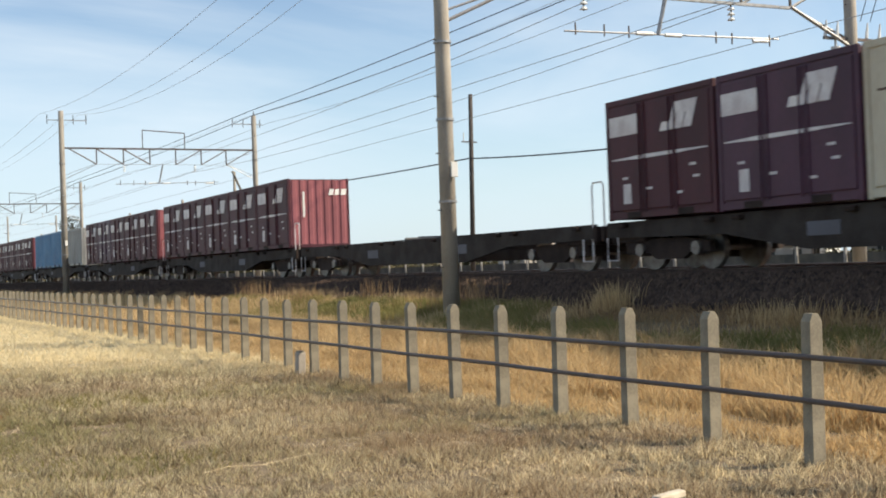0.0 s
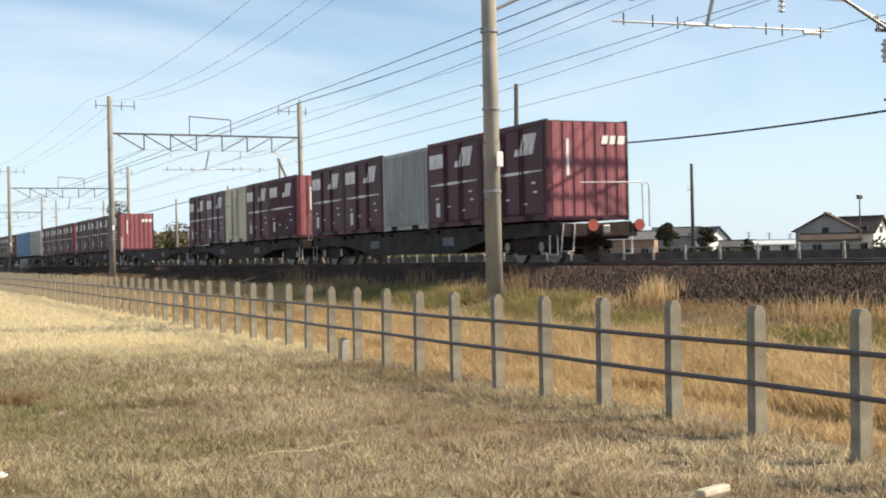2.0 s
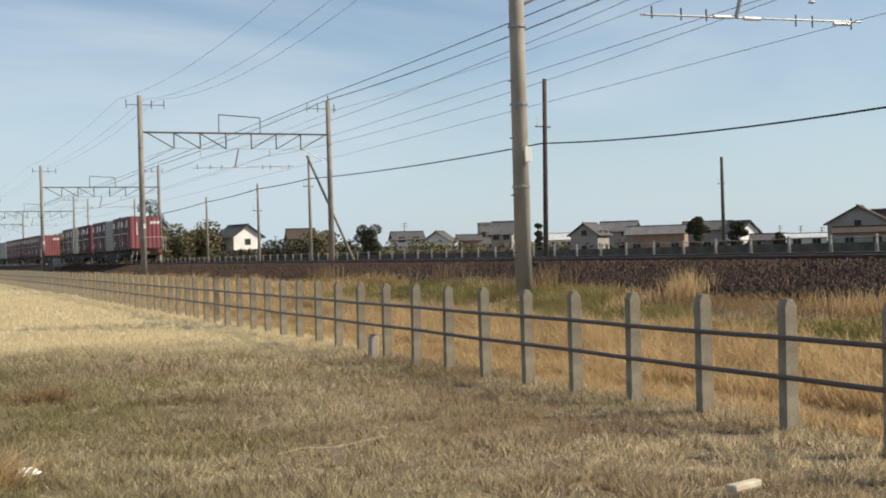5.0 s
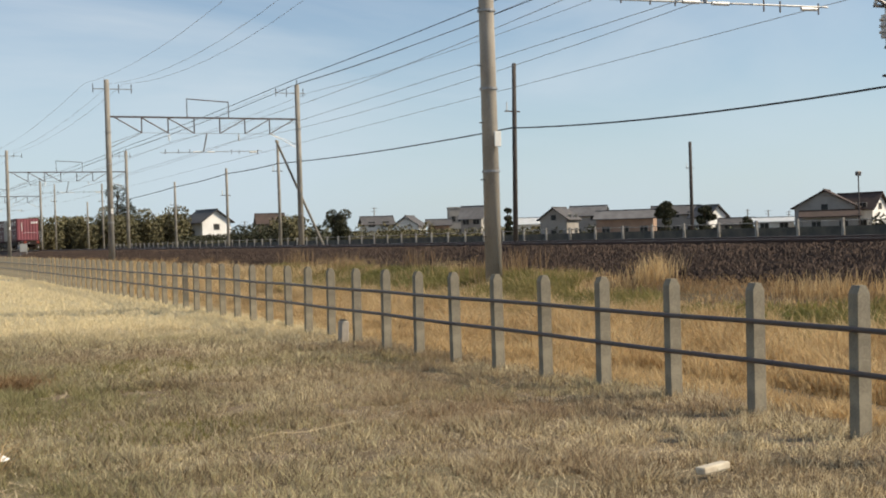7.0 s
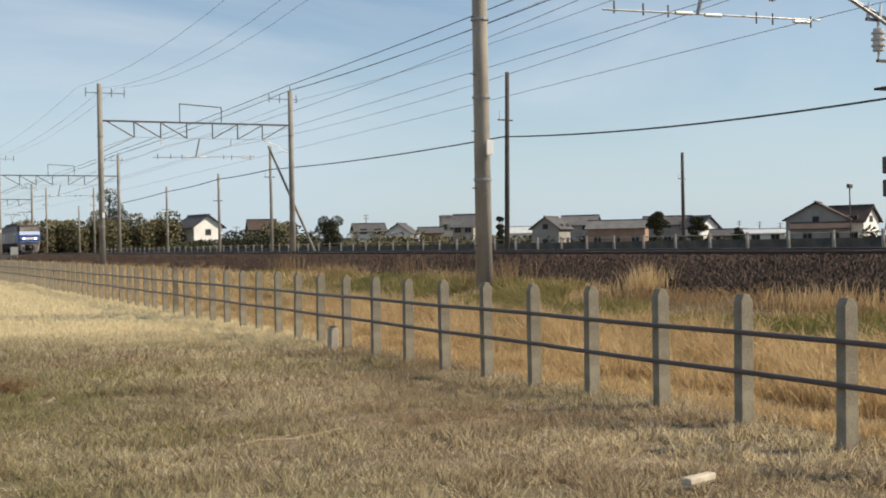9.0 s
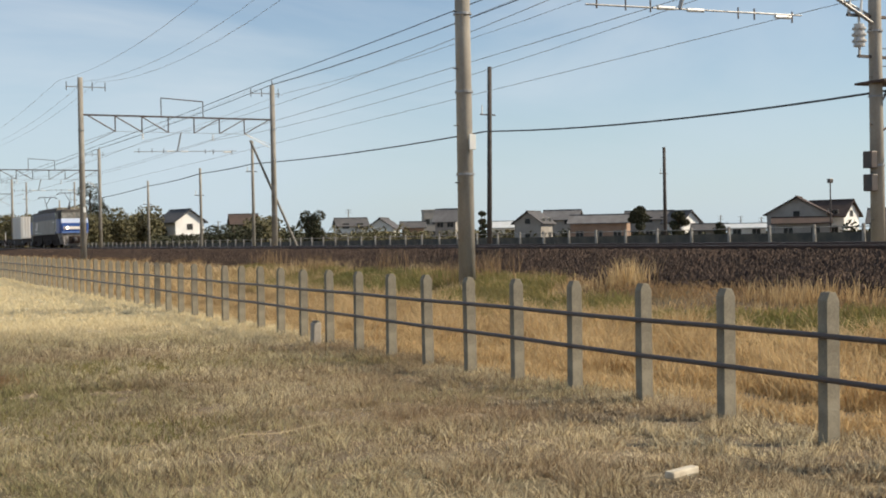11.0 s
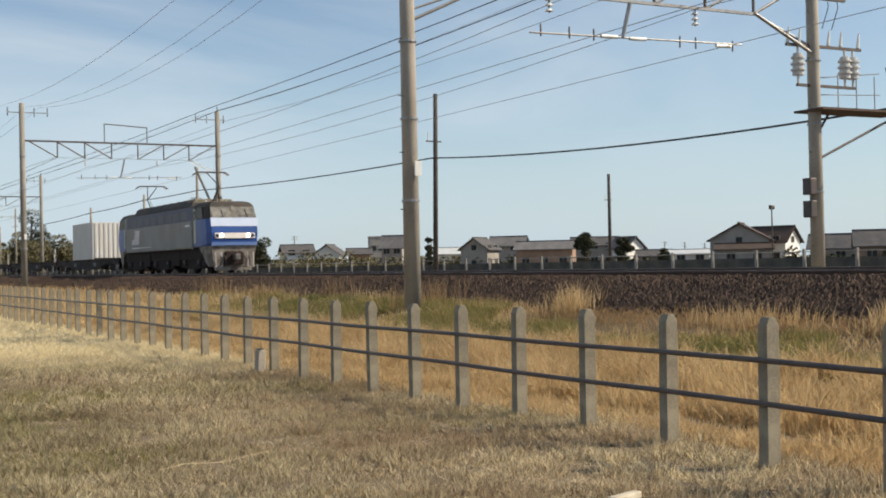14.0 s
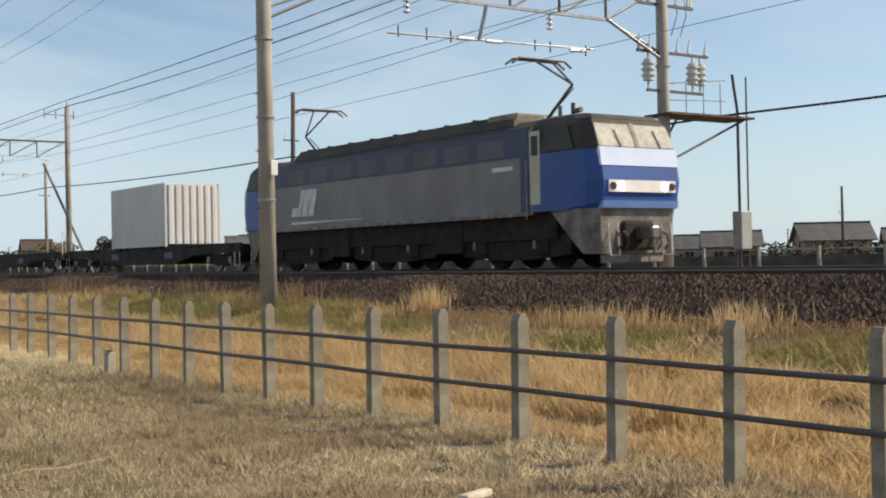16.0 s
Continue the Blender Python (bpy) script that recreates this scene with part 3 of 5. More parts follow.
def container(paint, style):
    words = {"maroon": "maroon steel freight container with white emblem and stripe", "ribbed": "maroon steel freight container with ribbed sides", "violet": "violet-tinged maroon freight container with white emblem and stripe",
             "grey": "pale grey corrugated freight container with double doors", "cream": "cream freight container with rust-streaked side doors", "blue": "blue steel freight container"}
    c = thing("freight_container", words[style], "container", "containers on the train")
    h = CH - (0.06 if style == "grey" else 0)
    hw, hl = CW / 2, CL / 2
    part("body", Shape().box(-hw + 0.03, -hl + 0.03, 0.12, hw - 0.03, hl - 0.03, h - 0.03), paint, c)
    for x in (-1, 1):
        for y in (-1, 1):
            part("corner_post", Shape().box(x * hw - 0.09 * (x > 0), y * hl - 0.12 * (y > 0), 0, x * hw + 0.09 * (x < 0), y * hl + 0.12 * (y < 0), h, 0.015), paint, c)
    for x in (-hw, hw - 0.08):
        part("side_rail", Shape().box(x, -hl + 0.12, h - 0.12, x + 0.08, hl - 0.12, h - 0.005), paint, c)
        part("bottom_rail", Shape().box(x, -hl + 0.12, 0.03, x + 0.08, hl - 0.12, 0.15), paint, c)
    for y in (-1.12, 0.62):
        part("fork_pocket", Shape().box(-hw - 0.012, y, 0.03, -hw + 0.03, y + 0.5, 0.16, 0.01), UNDER, c, "dark forklift pocket")
    for y in (-hl, hl):
        # Maroon and violet boxes get ends in the sun-lightened copy of the paint.
        part("ribbed_end", Shape().corrugated(-hw + 0.1, hw - 0.1, 7, y, 0.03 if y > 0 else -0.03, 0.10, h - 0.06, True), SUNLITRED if style in ("maroon", "ribbed", "violet") else paint, c)
        part("end_sill", Shape().box(-hw + 0.09, y - 0.035, 0.02, hw - 0.09, y + 0.035, 0.13), paint, c)
    if style in ("grey", "ribbed", "blue"):
        for lo, hi in ((-hl + 0.14, -0.03), (0.03, hl - 0.14)):
            leaf = Shape().corrugated(lo, hi, 8, -hw - 0.004, -0.045, 0.17, h - 0.14, False)
            part("corrugated_door", leaf, paint, c)
    else:
        for lo, hi in ((-hl + 0.14, -0.53), (-0.51, 0.51), (0.53, hl - 0.14)):
            part("door_panel", Shape().box(-hw - 0.006, lo, 0.2, -hw + 0.04, hi, h - 0.17, 0.015), paint, c)
        for y in (-0.62, 0.42, -0.42, 0.62):
            part("lock_bar", Shape().bar((-hw - 0.02, y, 0.15), (-hw - 0.02, y, h - 0.15), 0.018, n=6), paint, c)
    if style in ("maroon", "violet", "ribbed"):
        proud = 0.058 if style == "ribbed" else 0.014
        part("emblem", slanted_emblem(-hw - (0.052 if style == "ribbed" else 0.010), -0.40, 1.75, 0.56, -1), MARK, c, "plain white slanted emblem")
        part("label_plate", Shape().box(-hw - proud, 0.62, 1.80, -hw - proud + 0.01, hl - 0.16, 2.22), MARK, c, "white label plate")
        for a, b, ta, tb in ((0.58, 1.62, 0.085, 0.02), (-0.5, 0.5, 0.07, 0.085), (-1.62, -0.58, 0.02, 0.07)):
            part("stripe", Shape().extrude_x([(a, 1.30 - ta / 2), (b, 1.30 - tb / 2), (b, 1.30 + tb / 2), (a, 1.30 + ta / 2)], -hw - proud, -hw - proud + 0.01), MARK, c)
        part("label_plate", Shape().box(-hw - proud, 0.95, 0.34, -hw - proud + 0.01, 1.22, 0.76), MARK, c)
        for y, z in ((-1.15, 0.98), (-0.7, 0.45), (-1.25, 0.74), (0.3, 0.6), (1.15, 0.86)):
            part("stencil_bar", Shape().box(-hw - proud, y - 0.10, z, -hw - proud + 0.01, y + 0.10, z + 0.05), MARK, c)
        end = Shape()
        for k, ww in enumerate((0.22, 0.20, 0.26)):
            u = 0.38 + k * 0.24
            end.extrude_y([(u, h - 0.62), (u + ww * 0.8, h - 0.62), (u + ww * 0.8 + 0.05, h - 0.40), (u + 0.05, h - 0.40)], -hl - 0.042, -hl - 0.032)
        part("end_emblem", end, WHITE, c, "plain white slanted emblem")
        part("stencil_column", Shape().box(-0.66, -hl - 0.042, 1.15, -0.58, -hl - 0.032, 2.1), WHITE, c)
    elif style == "cream":
        part("stencil_bar", Shape().box(-hw - 0.012, 0.95, 1.74, -hw - 0.004, 1.52, 1.78), RUST, c)
        for y in (0.34, -0.12, -0.3):
            part("rust_streak", Shape().box(-hw - 0.010, y, 0.3, -hw - 0.004, y + 0.05, 2.1), RUST, c)
    elif style == "grey":
        part("stencil_bar", Shape().box(-hw - 0.016, 0.45, 0.46, -hw - 0.008, 1.3, 0.6), UNDER, c)
        for y in (0.2, -1.4):
            part("label_plate", Shape().box(-hw - 0.016, y, 0.42, -hw - 0.008, y + 0.22, 0.62), MARK, c)
    return c


# ---- flat wagons ----
WL = 20.15


def flat_wagon(tail=False):
    w = thing("flat_wagon", "grimy grey container flat wagon with two bogies", "freight wagon", "flat wagons of the trains")
    half = WL / 2 - 0.45
    for x in (-1.08, 1.0):
        sill = [(-half, 0.72), (-5.6, 0.66), (-3.4, 0.32), (3.4, 0.32), (5.6, 0.66), (half, 0.72), (half, 1.05), (-half, 1.05)]
        part("side_sill", Shape().extrude_x(sill, x, x + 0.08), DECK, w)
    part("centre_sill", Shape().box(-0.25, -half, 0.62, 0.25, half, 0.92), UNDER, w)
    for k in range(12):
        y = -half + 0.2 + k * (2 * half - 0.4) / 11
        part("cross_beam", Shape().box(-1.05, y - 0.09, 0.74, 1.05, y + 0.09, 0.96), UNDER, w)
    for k in range(5):
        for s in (-1.45, 1.45):
            y = (k - 2) * 3.74 + s
            for x in (-1.2, 0.85):
                part("twist_lock", Shape().box(x, y - 0.12, 0.93, x + 0.35, y + 0.12, 1.02, 0.02), UNDER, w)
    for y in (-7.6, 7.6):
        bogie = part("bogie", Shape().box(-0.25, y - 0.25, 0.35, 0.25, y + 0.25, 0.72), UNDER, w)
        for x in (-0.92, 0.80):
            part("side_frame", Shape().extrude_x([(y - 1.35, 0.36), (y - 0.7, 0.36), (y - 0.45, 0.22), (y + 0.45, 0.22), (y + 0.7, 0.36), (y + 1.35, 0.36), (y + 1.3, 0.56), (y + 0.5, 0.66), (y - 0.5, 0.66), (y - 1.3, 0.56)], x, x + 0.12), UNDER, bogie)
            for yy in (y - 0.95, y + 0.95):
                part("axle_box", Shape().bar((x - 0.08, yy, 0.43), (x + 0.2, yy, 0.43), 0.14, n=12), WHEEL, bogie)
        for yy in (y - 0.95, y + 0.95):
            part("wheelset", Shape().bar((-0.60, yy, 0.43), (-0.47, yy, 0.43), 0.43, n=24).bar((0.47, yy, 0.43), (0.60, yy, 0.43), 0.43, n=24).bar((-0.7, yy, 0.43), (0.7, yy, 0.43), 0.07), WHEEL, bogie)
    for y in (-1, 1):
        e = y * half
        part("end_beam", Shape().box(-1.15, min(e, e + y * 0.14), 0.66, 1.15, max(e, e + y * 0.14), 1.0, 0.02), UNDER, w)
        part("end_underframe", Shape().box(-1.0, min(e, e - y * 1.3), 0.60, 1.0, max(e, e - y * 1.3), 1.0, 0.04), UNDER, w)
        part("brake_rigging", Shape().box(-0.95, min(e - y * 0.5, e - y * 1.0), 0.34, -0.45, max(e - y * 0.5, e - y * 1.0), 0.62, 0.04).box(-0.45, min(e - y * 0.6, e - y * 0.8), 0.42, 0.8, max(e - y * 0.6, e - y * 0.8), 0.58, 0.02), UNDER, w)
        part("coupler", Shape().box(-0.12, min(e, e + y * 0.5), 0.72, 0.12, max(e, e + y * 0.5), 0.95, 0.03), WHEEL, w)
        for x in (-1.1, 1.1):
            part("step", Shape().line([(x, e - y * 0.05, 0.72), (x, e - y * 0.05, 0.22), (x, e - y * 0.45, 0.22), (x, e - y * 0.45, 0.72)], 0.022, 5), MARK, w)
    part("hand_rail", Shape().line([(-1.12, half + 0.02, 0.95), (-1.12, half + 0.02, 1.9), (-1.12, half + 0.08, 1.98), (-1.12, half + 0.42, 1.98), (-1.12, half + 0.48, 1.9), (-1.12, half + 0.48, 0.95)], 0.02, 5), MARK, w)
    if tail:
        part("end_rail", Shape().line([(-0.62, -half - 0.3, 2.02), (1.22, -half - 0.3, 2.04)], 0.016, 5), MARK, w, "thin pale rail across the wagon end")
        part("hand_rail", Shape().line([(1.22, -half - 0.3, 1.0), (1.22, -half - 0.3, 2.0), (1.32, -half - 0.3, 2.05), (1.42, -half - 0.3, 1.95), (1.42, -half - 0.3, 0.9)], 0.02, 5), MARK, w)
        part("ladder", Shape().line([(-1.05, -half - 0.16, 1.0), (-1.15, -half - 0.2, 0.3), (-0.8, -half - 0.2, 0.3), (-0.72, -half - 0.16, 1.0)], 0.022, 5), MARK, w)
    part("brake_reservoir", Shape().bar((-0.7, -2.4, 0.5), (-0.7, -0.9, 0.5), 0.17, n=12), UNDER, w)
    part("equipment_box", Shape().box(-1.06, 0.6, 0.32, -0.55, 1.7, 0.7, 0.02), DECK, w)
    for y in (-3.4, 2.6):
        part("data_panel", Shape().box(-1.09, y, 0.55, -1.082, y + 0.8, 0.8), LOUVRE, w)
    return w


# ---- electric locomotive ----
def locomotive():
    """Nose at y = 0, tail at y = 18.8, on rails at z = 0."""
    L = thing("electric_locomotive", "blue and grey electric freight locomotive with raised pantographs", "locomotive")
    Ln, hw = 18.8, 1.40

    def hull(sections):
        loops = []
        for y, zb, zs, zt, w0, w1 in sections:
            loops.append([(-w0, y, zb), (w0, y, zb), (w0, y, zs), (w1, y, zt - 0.16), (w1 - 0.3, y, zt), (-w1 + 0.3, y, zt), (-w1, y, zt - 0.16), (-w0, y, zs)])
        return Shape().rings(loops)

    part("body", hull([(2.35, 1.30, 3.20, 3.42, hw, 1.32), (Ln - 2.35, 1.30, 3.20, 3.42, hw, 1.32)]), LOCOGREY, L)
    part("roof_shoulder", hull([(2.4, 3.24, 3.25, 3.425, hw + 0.004, 1.325), (Ln - 2.4, 3.24, 3.25, 3.425, hw + 0.004, 1.325)]), ROOF, L)
    for x in (-hw - 0.012, hw + 0.002):
        band = part("upper_band", Shape().box(x, 2.75, 2.60, x + 0.01, Ln - 2.75, 3.235), LOCONAVY, L, "slate blue upper band")
        for k in range(8):
            y = 3.5 + k * 1.5
            louvre = Shape()
            for j in range(5):
                louvre.box(x - 0.008, y, 2.70 + j * 0.07, x + 0.018, y + 1.0, 2.735 + j * 0.07)
            part("louvre", louvre, LOUVRE, band, "dull grilles in the upper band")
            part("louvre_frame", Shape().box(x - 0.003, y - 0.05, 2.66, x + 0.012, y + 1.05, 3.06), LOUVRE, band)
        part("lower_stripe", Shape().extrude_x([(10.3, 1.50), (14.85, 1.47), (14.85, 1.55), (10.3, 1.51)], x, x + 0.008), MARK, L)
        part("body_sill", Shape().box(x - 0.006, 2.5, 1.28, x + 0.02, Ln - 2.5, 1.36), SKIRT, L, "dusty lower edge of the body")
        part("blue_edge", Shape().box(x - 0.002, 2.46, 1.34, x + 0.012, 2.80, 3.235), LOCONAVY, L, "slate blue strip beside the cab door")
    part("emblem", slanted_emblem(-hw - 0.014, 14.45, 1.70, 0.80, -1), MARK, L, "plain white slanted emblem")
    part("stencil_bar", Shape().box(-hw - 0.018, 3.1, 2.33, -hw - 0.012, 3.95, 2.43), MARK, L)
    for rear in (False, True):
        Y = (lambda y: Ln - y) if rear else (lambda y: y)

        def solid(name, poly, x0, x1, material, parent, label=""):
            return part(name, Shape().extrude_x([(Y(y), z) for y, z in poly], x0, x1), material, parent, label)

        cabm = Shape()
        rows = []
        for z, front, half in ((1.36, 0.14, 1.30), (1.46, 0.06, 1.34), (1.95, 0.0, 1.37), (2.42, 0.08, 1.37), (2.62, 0.14, 1.36)):
            rows.append([(-half + 0.16, Y(front), z), (half - 0.16, Y(front), z), (half, Y(front + 0.42), z), (hw, Y(1.2), z), (hw, Y(2.35), z), (-hw, Y(2.35), z), (-hw, Y(1.2), z), (-half, Y(front + 0.42), z)])
        cab = part("cab", cabm.rings(rows), LOCOBLUE, L, "bright blue cab")
        top = []
        for z, front, half, back in ((2.62, 0.14, 1.36, hw), (3.20, 0.42, 1.30, 1.38), (3.30, 0.50, 1.22, 1.30)):
            top.append([(-half + 0.14, Y(front), z), (half - 0.14, Y(front), z), (half, Y(front + 0.42), z), (back, Y(1.2), z), (back, Y(2.35), z), (-back, Y(2.35), z), (-back, Y(1.2), z), (-half, Y(front + 0.42), z)])
        upper = part("cab_upper", Shape().rings(top), ROOF, L, "dark cab window band")
        roofing = []
        for z, front, half in ((3.29, 0.48, 1.25), (3.40, 0.64, 1.14), (3.46, 1.05, 0.95)):
            roofing.append([(-half + 0.14, Y(front), z), (half - 0.14, Y(front), z), (half, Y(front + 0.42), z), (half, Y(2.4), z), (-half, Y(2.4), z), (-half, Y(front + 0.42), z)])
        part("cab_roof", Shape().rings(roofing), ROOF, L)
        for x0, x1 in ((-1.20, -0.07), (0.07, 1.20)):
            part("windscreen", Shape().rings([[(x0, Y(0.165 - d), 2.67), (x1, Y(0.165 - d), 2.67), (x1 * 0.96, Y(0.405 - d), 3.17), (x0 * 0.96, Y(0.405 - d), 3.17)] for d in (0.0, 0.03)]), SCREEN, upper, "sloping windscreen pane")
            part("wiper", Shape().bar(((x0 + x1) / 2 + 0.1, Y(0.11), 2.66), ((x0 + x1) / 2 + 0.02, Y(0.29), 3.05), 0.014, n=5), DARKSTEEL, upper)
        part("pillar", Shape().rings([[(-0.06, Y(0.10), 2.62), (0.06, Y(0.10), 2.62), (0.06, Y(0.37), 3.20), (-0.06, Y(0.37), 3.20)], [(-0.06, Y(0.22), 2.62), (0.06, Y(0.22), 2.62), (0.06, Y(0.46), 3.20), (-0.06, Y(0.46), 3.20)]]), SKIRT, upper)
        solid("brow", [(0.08, 2.24), (0.035, 2.26), (0.10, 2.64), (0.16, 2.66), (0.22, 2.5)], -1.23, 1.23, LOCOLIGHT, cab, "pale blue stripe under the windscreen, whitened as sun glare")
        solid("lower_lip", [(0.02, 1.52), (0.06, 1.37), (0.2, 1.36), (0.2, 1.53)], -1.20, 1.20, LIP, cab, "lighter blue lower lip")
        solid("lamp_panel", [(-0.03, 1.70), (-0.02, 1.95), (0.06, 1.95), (0.06, 1.70)], -1.06, 1.06, PANEL, cab, "white headlight panel")
        for x in (-0.94, -0.70, 0.70, 0.94):
            part("headlamp", Shape().bar((x, Y(-0.05), 1.825), (x, Y(0.02), 1.825), 0.085, n=14), GLASS if rear or abs(x) > 0.8 else LIT, cab)
        for x in (-hw - 0.012, hw + 0.002):
            part("side_window", Shape().rings([[(x, Y(a), z) for a, z in ((0.80, 2.66), (1.86, 2.66), (1.86, 3.16), (1.02, 3.16))], [(x + 0.01, Y(a), z) for a, z in ((0.80, 2.66), (1.86, 2.66), (1.86, 3.16), (1.02, 3.16))]]), GLASS, cab)
            door = part("door", Shape().box(x, min(Y(2.04), Y(2.43)), 1.52, x + 0.012, max(Y(2.04), Y(2.43)), 3.14, 0.0), DOORPAINT, cab, "pale green cab door")
            part("door_window", Shape().box(x - 0.006, min(Y(2.11), Y(2.36)), 2.60, x + 0.018, max(Y(2.11), Y(2.36)), 3.04), GLASS, door)
            part("grab_rail", Shape().bar((x - 0.04 if x < 0 else x + 0.05, Y(2.52), 1.2), (x - 0.04 if x < 0 else x + 0.05, Y(2.52), 2.5), 0.016, n=5), STEEL, cab)
        skirt = part("skirt", Shape().rings([[(-1.02, Y(0.30), 0.34), (1.02, Y(0.30), 0.34), (1.22, Y(0.75), 0.34), (1.24, Y(1.05), 0.62), (-1.24, Y(1.05), 0.62), (-1.22, Y(0.75), 0.34)], [(-1.20, Y(0.16), 1.37), (1.20, Y(0.16), 1.37), (1.36, Y(0.7), 1.37), (1.36, Y(1.75), 1.37), (-1.36, Y(1.75), 1.37), (-1.36, Y(0.7), 1.37)]]), SKIRT, L, "grimy grey front skirt")
        # Solid dark block stands in for the shade inside the coupler recess.
        part("coupler_recess_shade", Shape().box(-0.52, min(Y(0.12), Y(0.3)), 0.40, 0.52, max(Y(0.12), Y(0.3)), 1.10, 0.08), UNDER, skirt)
        part("coupler", Shape().box(-0.14, min(Y(-0.42), Y(0.3)), 0.66, 0.14, max(Y(-0.42), Y(0.3)), 0.96, 0.04), WHEEL, skirt)
        for x in (-0.75, -0.52, 0.52, 0.75):
            part("air_hose", Shape().line([(x, Y(0.12), 0.85), (x, Y(-0.02), 0.75), (x + 0.03, Y(-0.02), 0.55), (x + 0.02, Y(0.08), 0.42)], 0.028, 6), DARKSTEEL, skirt)
        for x in (-1.0, 1.0):
            part("step", Shape().line([(x, Y(0.12), 1.05), (x, Y(0.05), 0.3), (x - 0.3 * (1 if x > 0 else -1), Y(0.05), 0.3), (x - 0.3 * (1 if x > 0 else -1), Y(0.12), 1.05)], 0.022, 5), MARK, skirt)
        part("rail_guard", Shape().box(-1.0, min(Y(0.35), Y(0.42)), 0.12, 1.0, max(Y(0.35), Y(0.42)), 0.34, 0.02), SKIRT, skirt)
    part("roof_deck", Shape().rings([[(-1.18, 3.3, 3.36), (1.18, 3.3, 3.36), (1.18, 15.1, 3.36), (-1.18, 15.1, 3.36)], [(-1.0, 3.5, 3.66), (1.0, 3.5, 3.66), (1.0, 14.9, 3.66), (-1.0, 14.9, 3.66)]]), ROOF, L, "dark ribbed roof housing")
    part("roof_hatch", Shape().box(-1.06, 3.4, 3.40, 1.06, 4.6, 3.685, 0.05), HATCH, L, "dusty pale roof hatch")
    for k in range(9):
        part("roof_rib", Shape().box(-1.03, 3.9 + k * 1.3, 3.62, 1.03, 3.98 + k * 1.3, 3.69), UNDER, L)
    part("whistle", Shape().bar((0, 2.9, 3.40), (0, 2.9, 3.84), 0.05, n=8), DARKSTEEL, L)
    part("horn", Shape().bar((0, 2.4, 3.40), (0, 2.4, 3.86), 0.055, n=8).bar((0, 2.4, 3.66), (0.0, 2.1, 3.68), 0.05, 0.07, 8), DARKSTEEL, L)
    for y, s in ((3.35, -1), (15.45, 1)):
        g = part("pantograph", Shape().box(-0.6, y - 0.5, 3.42, 0.6, y + 0.5, 3.50, 0.01), DARKSTEEL, L)
        for x in (-0.55, 0.55):
            for yy in (y - 0.45, y + 0.45):
                part("insulator", Shape().bar((x, yy, 3.40), (x, yy, 3.58), 0.07, 0.05, 10), PORCELAIN, g)
        k1, k2 = (0, y - s * 0.15, 3.52), (0, y + s * 0.95, 4.28)
        part("lower_arm", Shape().bar(k1, k2, 0.045, 0.035, 8).bar((0.12, y - s * 0.35, 3.52), (0.12, y + s * 0.85, 4.22), 0.018, n=6), DARKSTEEL, g)
        hd = (0, y - s * 0.22, 4.98)
        part("upper_arm", Shape().bar(k2, (-0.30, hd[1], hd[2]), 0.026, n=6).bar(k2, (0.30, hd[1], hd[2]), 0.026, n=6), DARKSTEEL, g)
        head = part("head", Shape().line([(-0.98, hd[1], 4.86), (-0.75, hd[1], 5.0), (0.75, hd[1], 5.0), (0.98, hd[1], 4.86)], 0.03, 6).line([(-0.98, hd[1] + 0.28, 4.86), (-0.75, hd[1] + 0.28, 5.0), (0.75, hd[1] + 0.28, 5.0), (0.98, hd[1] + 0.28, 4.86)], 0.03, 6), DARKSTEEL, g)
        part("link", Shape().bar((-0.5, hd[1], 4.98), (-0.5, hd[1] + 0.28, 4.98), 0.02, n=5).bar((0.5, hd[1], 4.98), (0.5, hd[1] + 0.28, 4.98), 0.02, n=5), DARKSTEEL, head)
    part("underframe", Shape().box(-1.2, 1.7, 0.72, 1.2, Ln - 1.7, 1.32), UNDER, L)
    for y in (3.5, 9.2, 14.9):
        bogie = part("bogie", Shape().box(-0.9, y - 1.3, 0.5, 0.9, y + 1.3, 0.8), UNDER, L)
        for x in (-1.12, 0.98):
            part("side_frame", Shape().extrude_x([(y - 2.2, 0.34), (y - 0.5, 0.22), (y + 0.5, 0.22), (y + 2.2, 0.34), (y + 2.2, 0.80), (y + 0.6, 0.96), (y - 0.6, 0.96), (y - 2.2, 0.80)], x, x + 0.14), UNDER, bogie)
            for yy in (y - 1.25, y + 1.25):
                part("axle_box", Shape().box(x - 0.07, yy - 0.2, 0.36, x + 0.2, yy + 0.2, 0.76, 0.03), UNDER, bogie)
                part("spring", Shape().bar((x + 0.07, yy + 0.42, 0.5), (x + 0.07, yy + 0.42, 0.9), 0.1, n=10), WHEEL, bogie)
        for yy in (y - 1.25, y + 1.25):
            part("wheelset", Shape().bar((-0.60, yy, 0.56), (-0.47, yy, 0.56), 0.56, n=28).bar((0.47, yy, 0.56), (0.60, yy, 0.56), 0.56, n=28).bar((-0.9, yy, 0.56), (0.9, yy, 0.56), 0.09), UNDER, bogie)
    for y in (6.2, 12.1):
        part("equipment_box", Shape().box(-1.25, y - 0.65, 0.42, 1.25, y + 0.65, 1.16, 0.03), UNDER, L)
    for ob in L.children_recursive:  # full height of the body over the solebar
        for v in ob.data.vertices:
            if v.co.z > 1.1:
                v.co.z = 1.1 + (v.co.z - 1.1) * 1.10
    return L


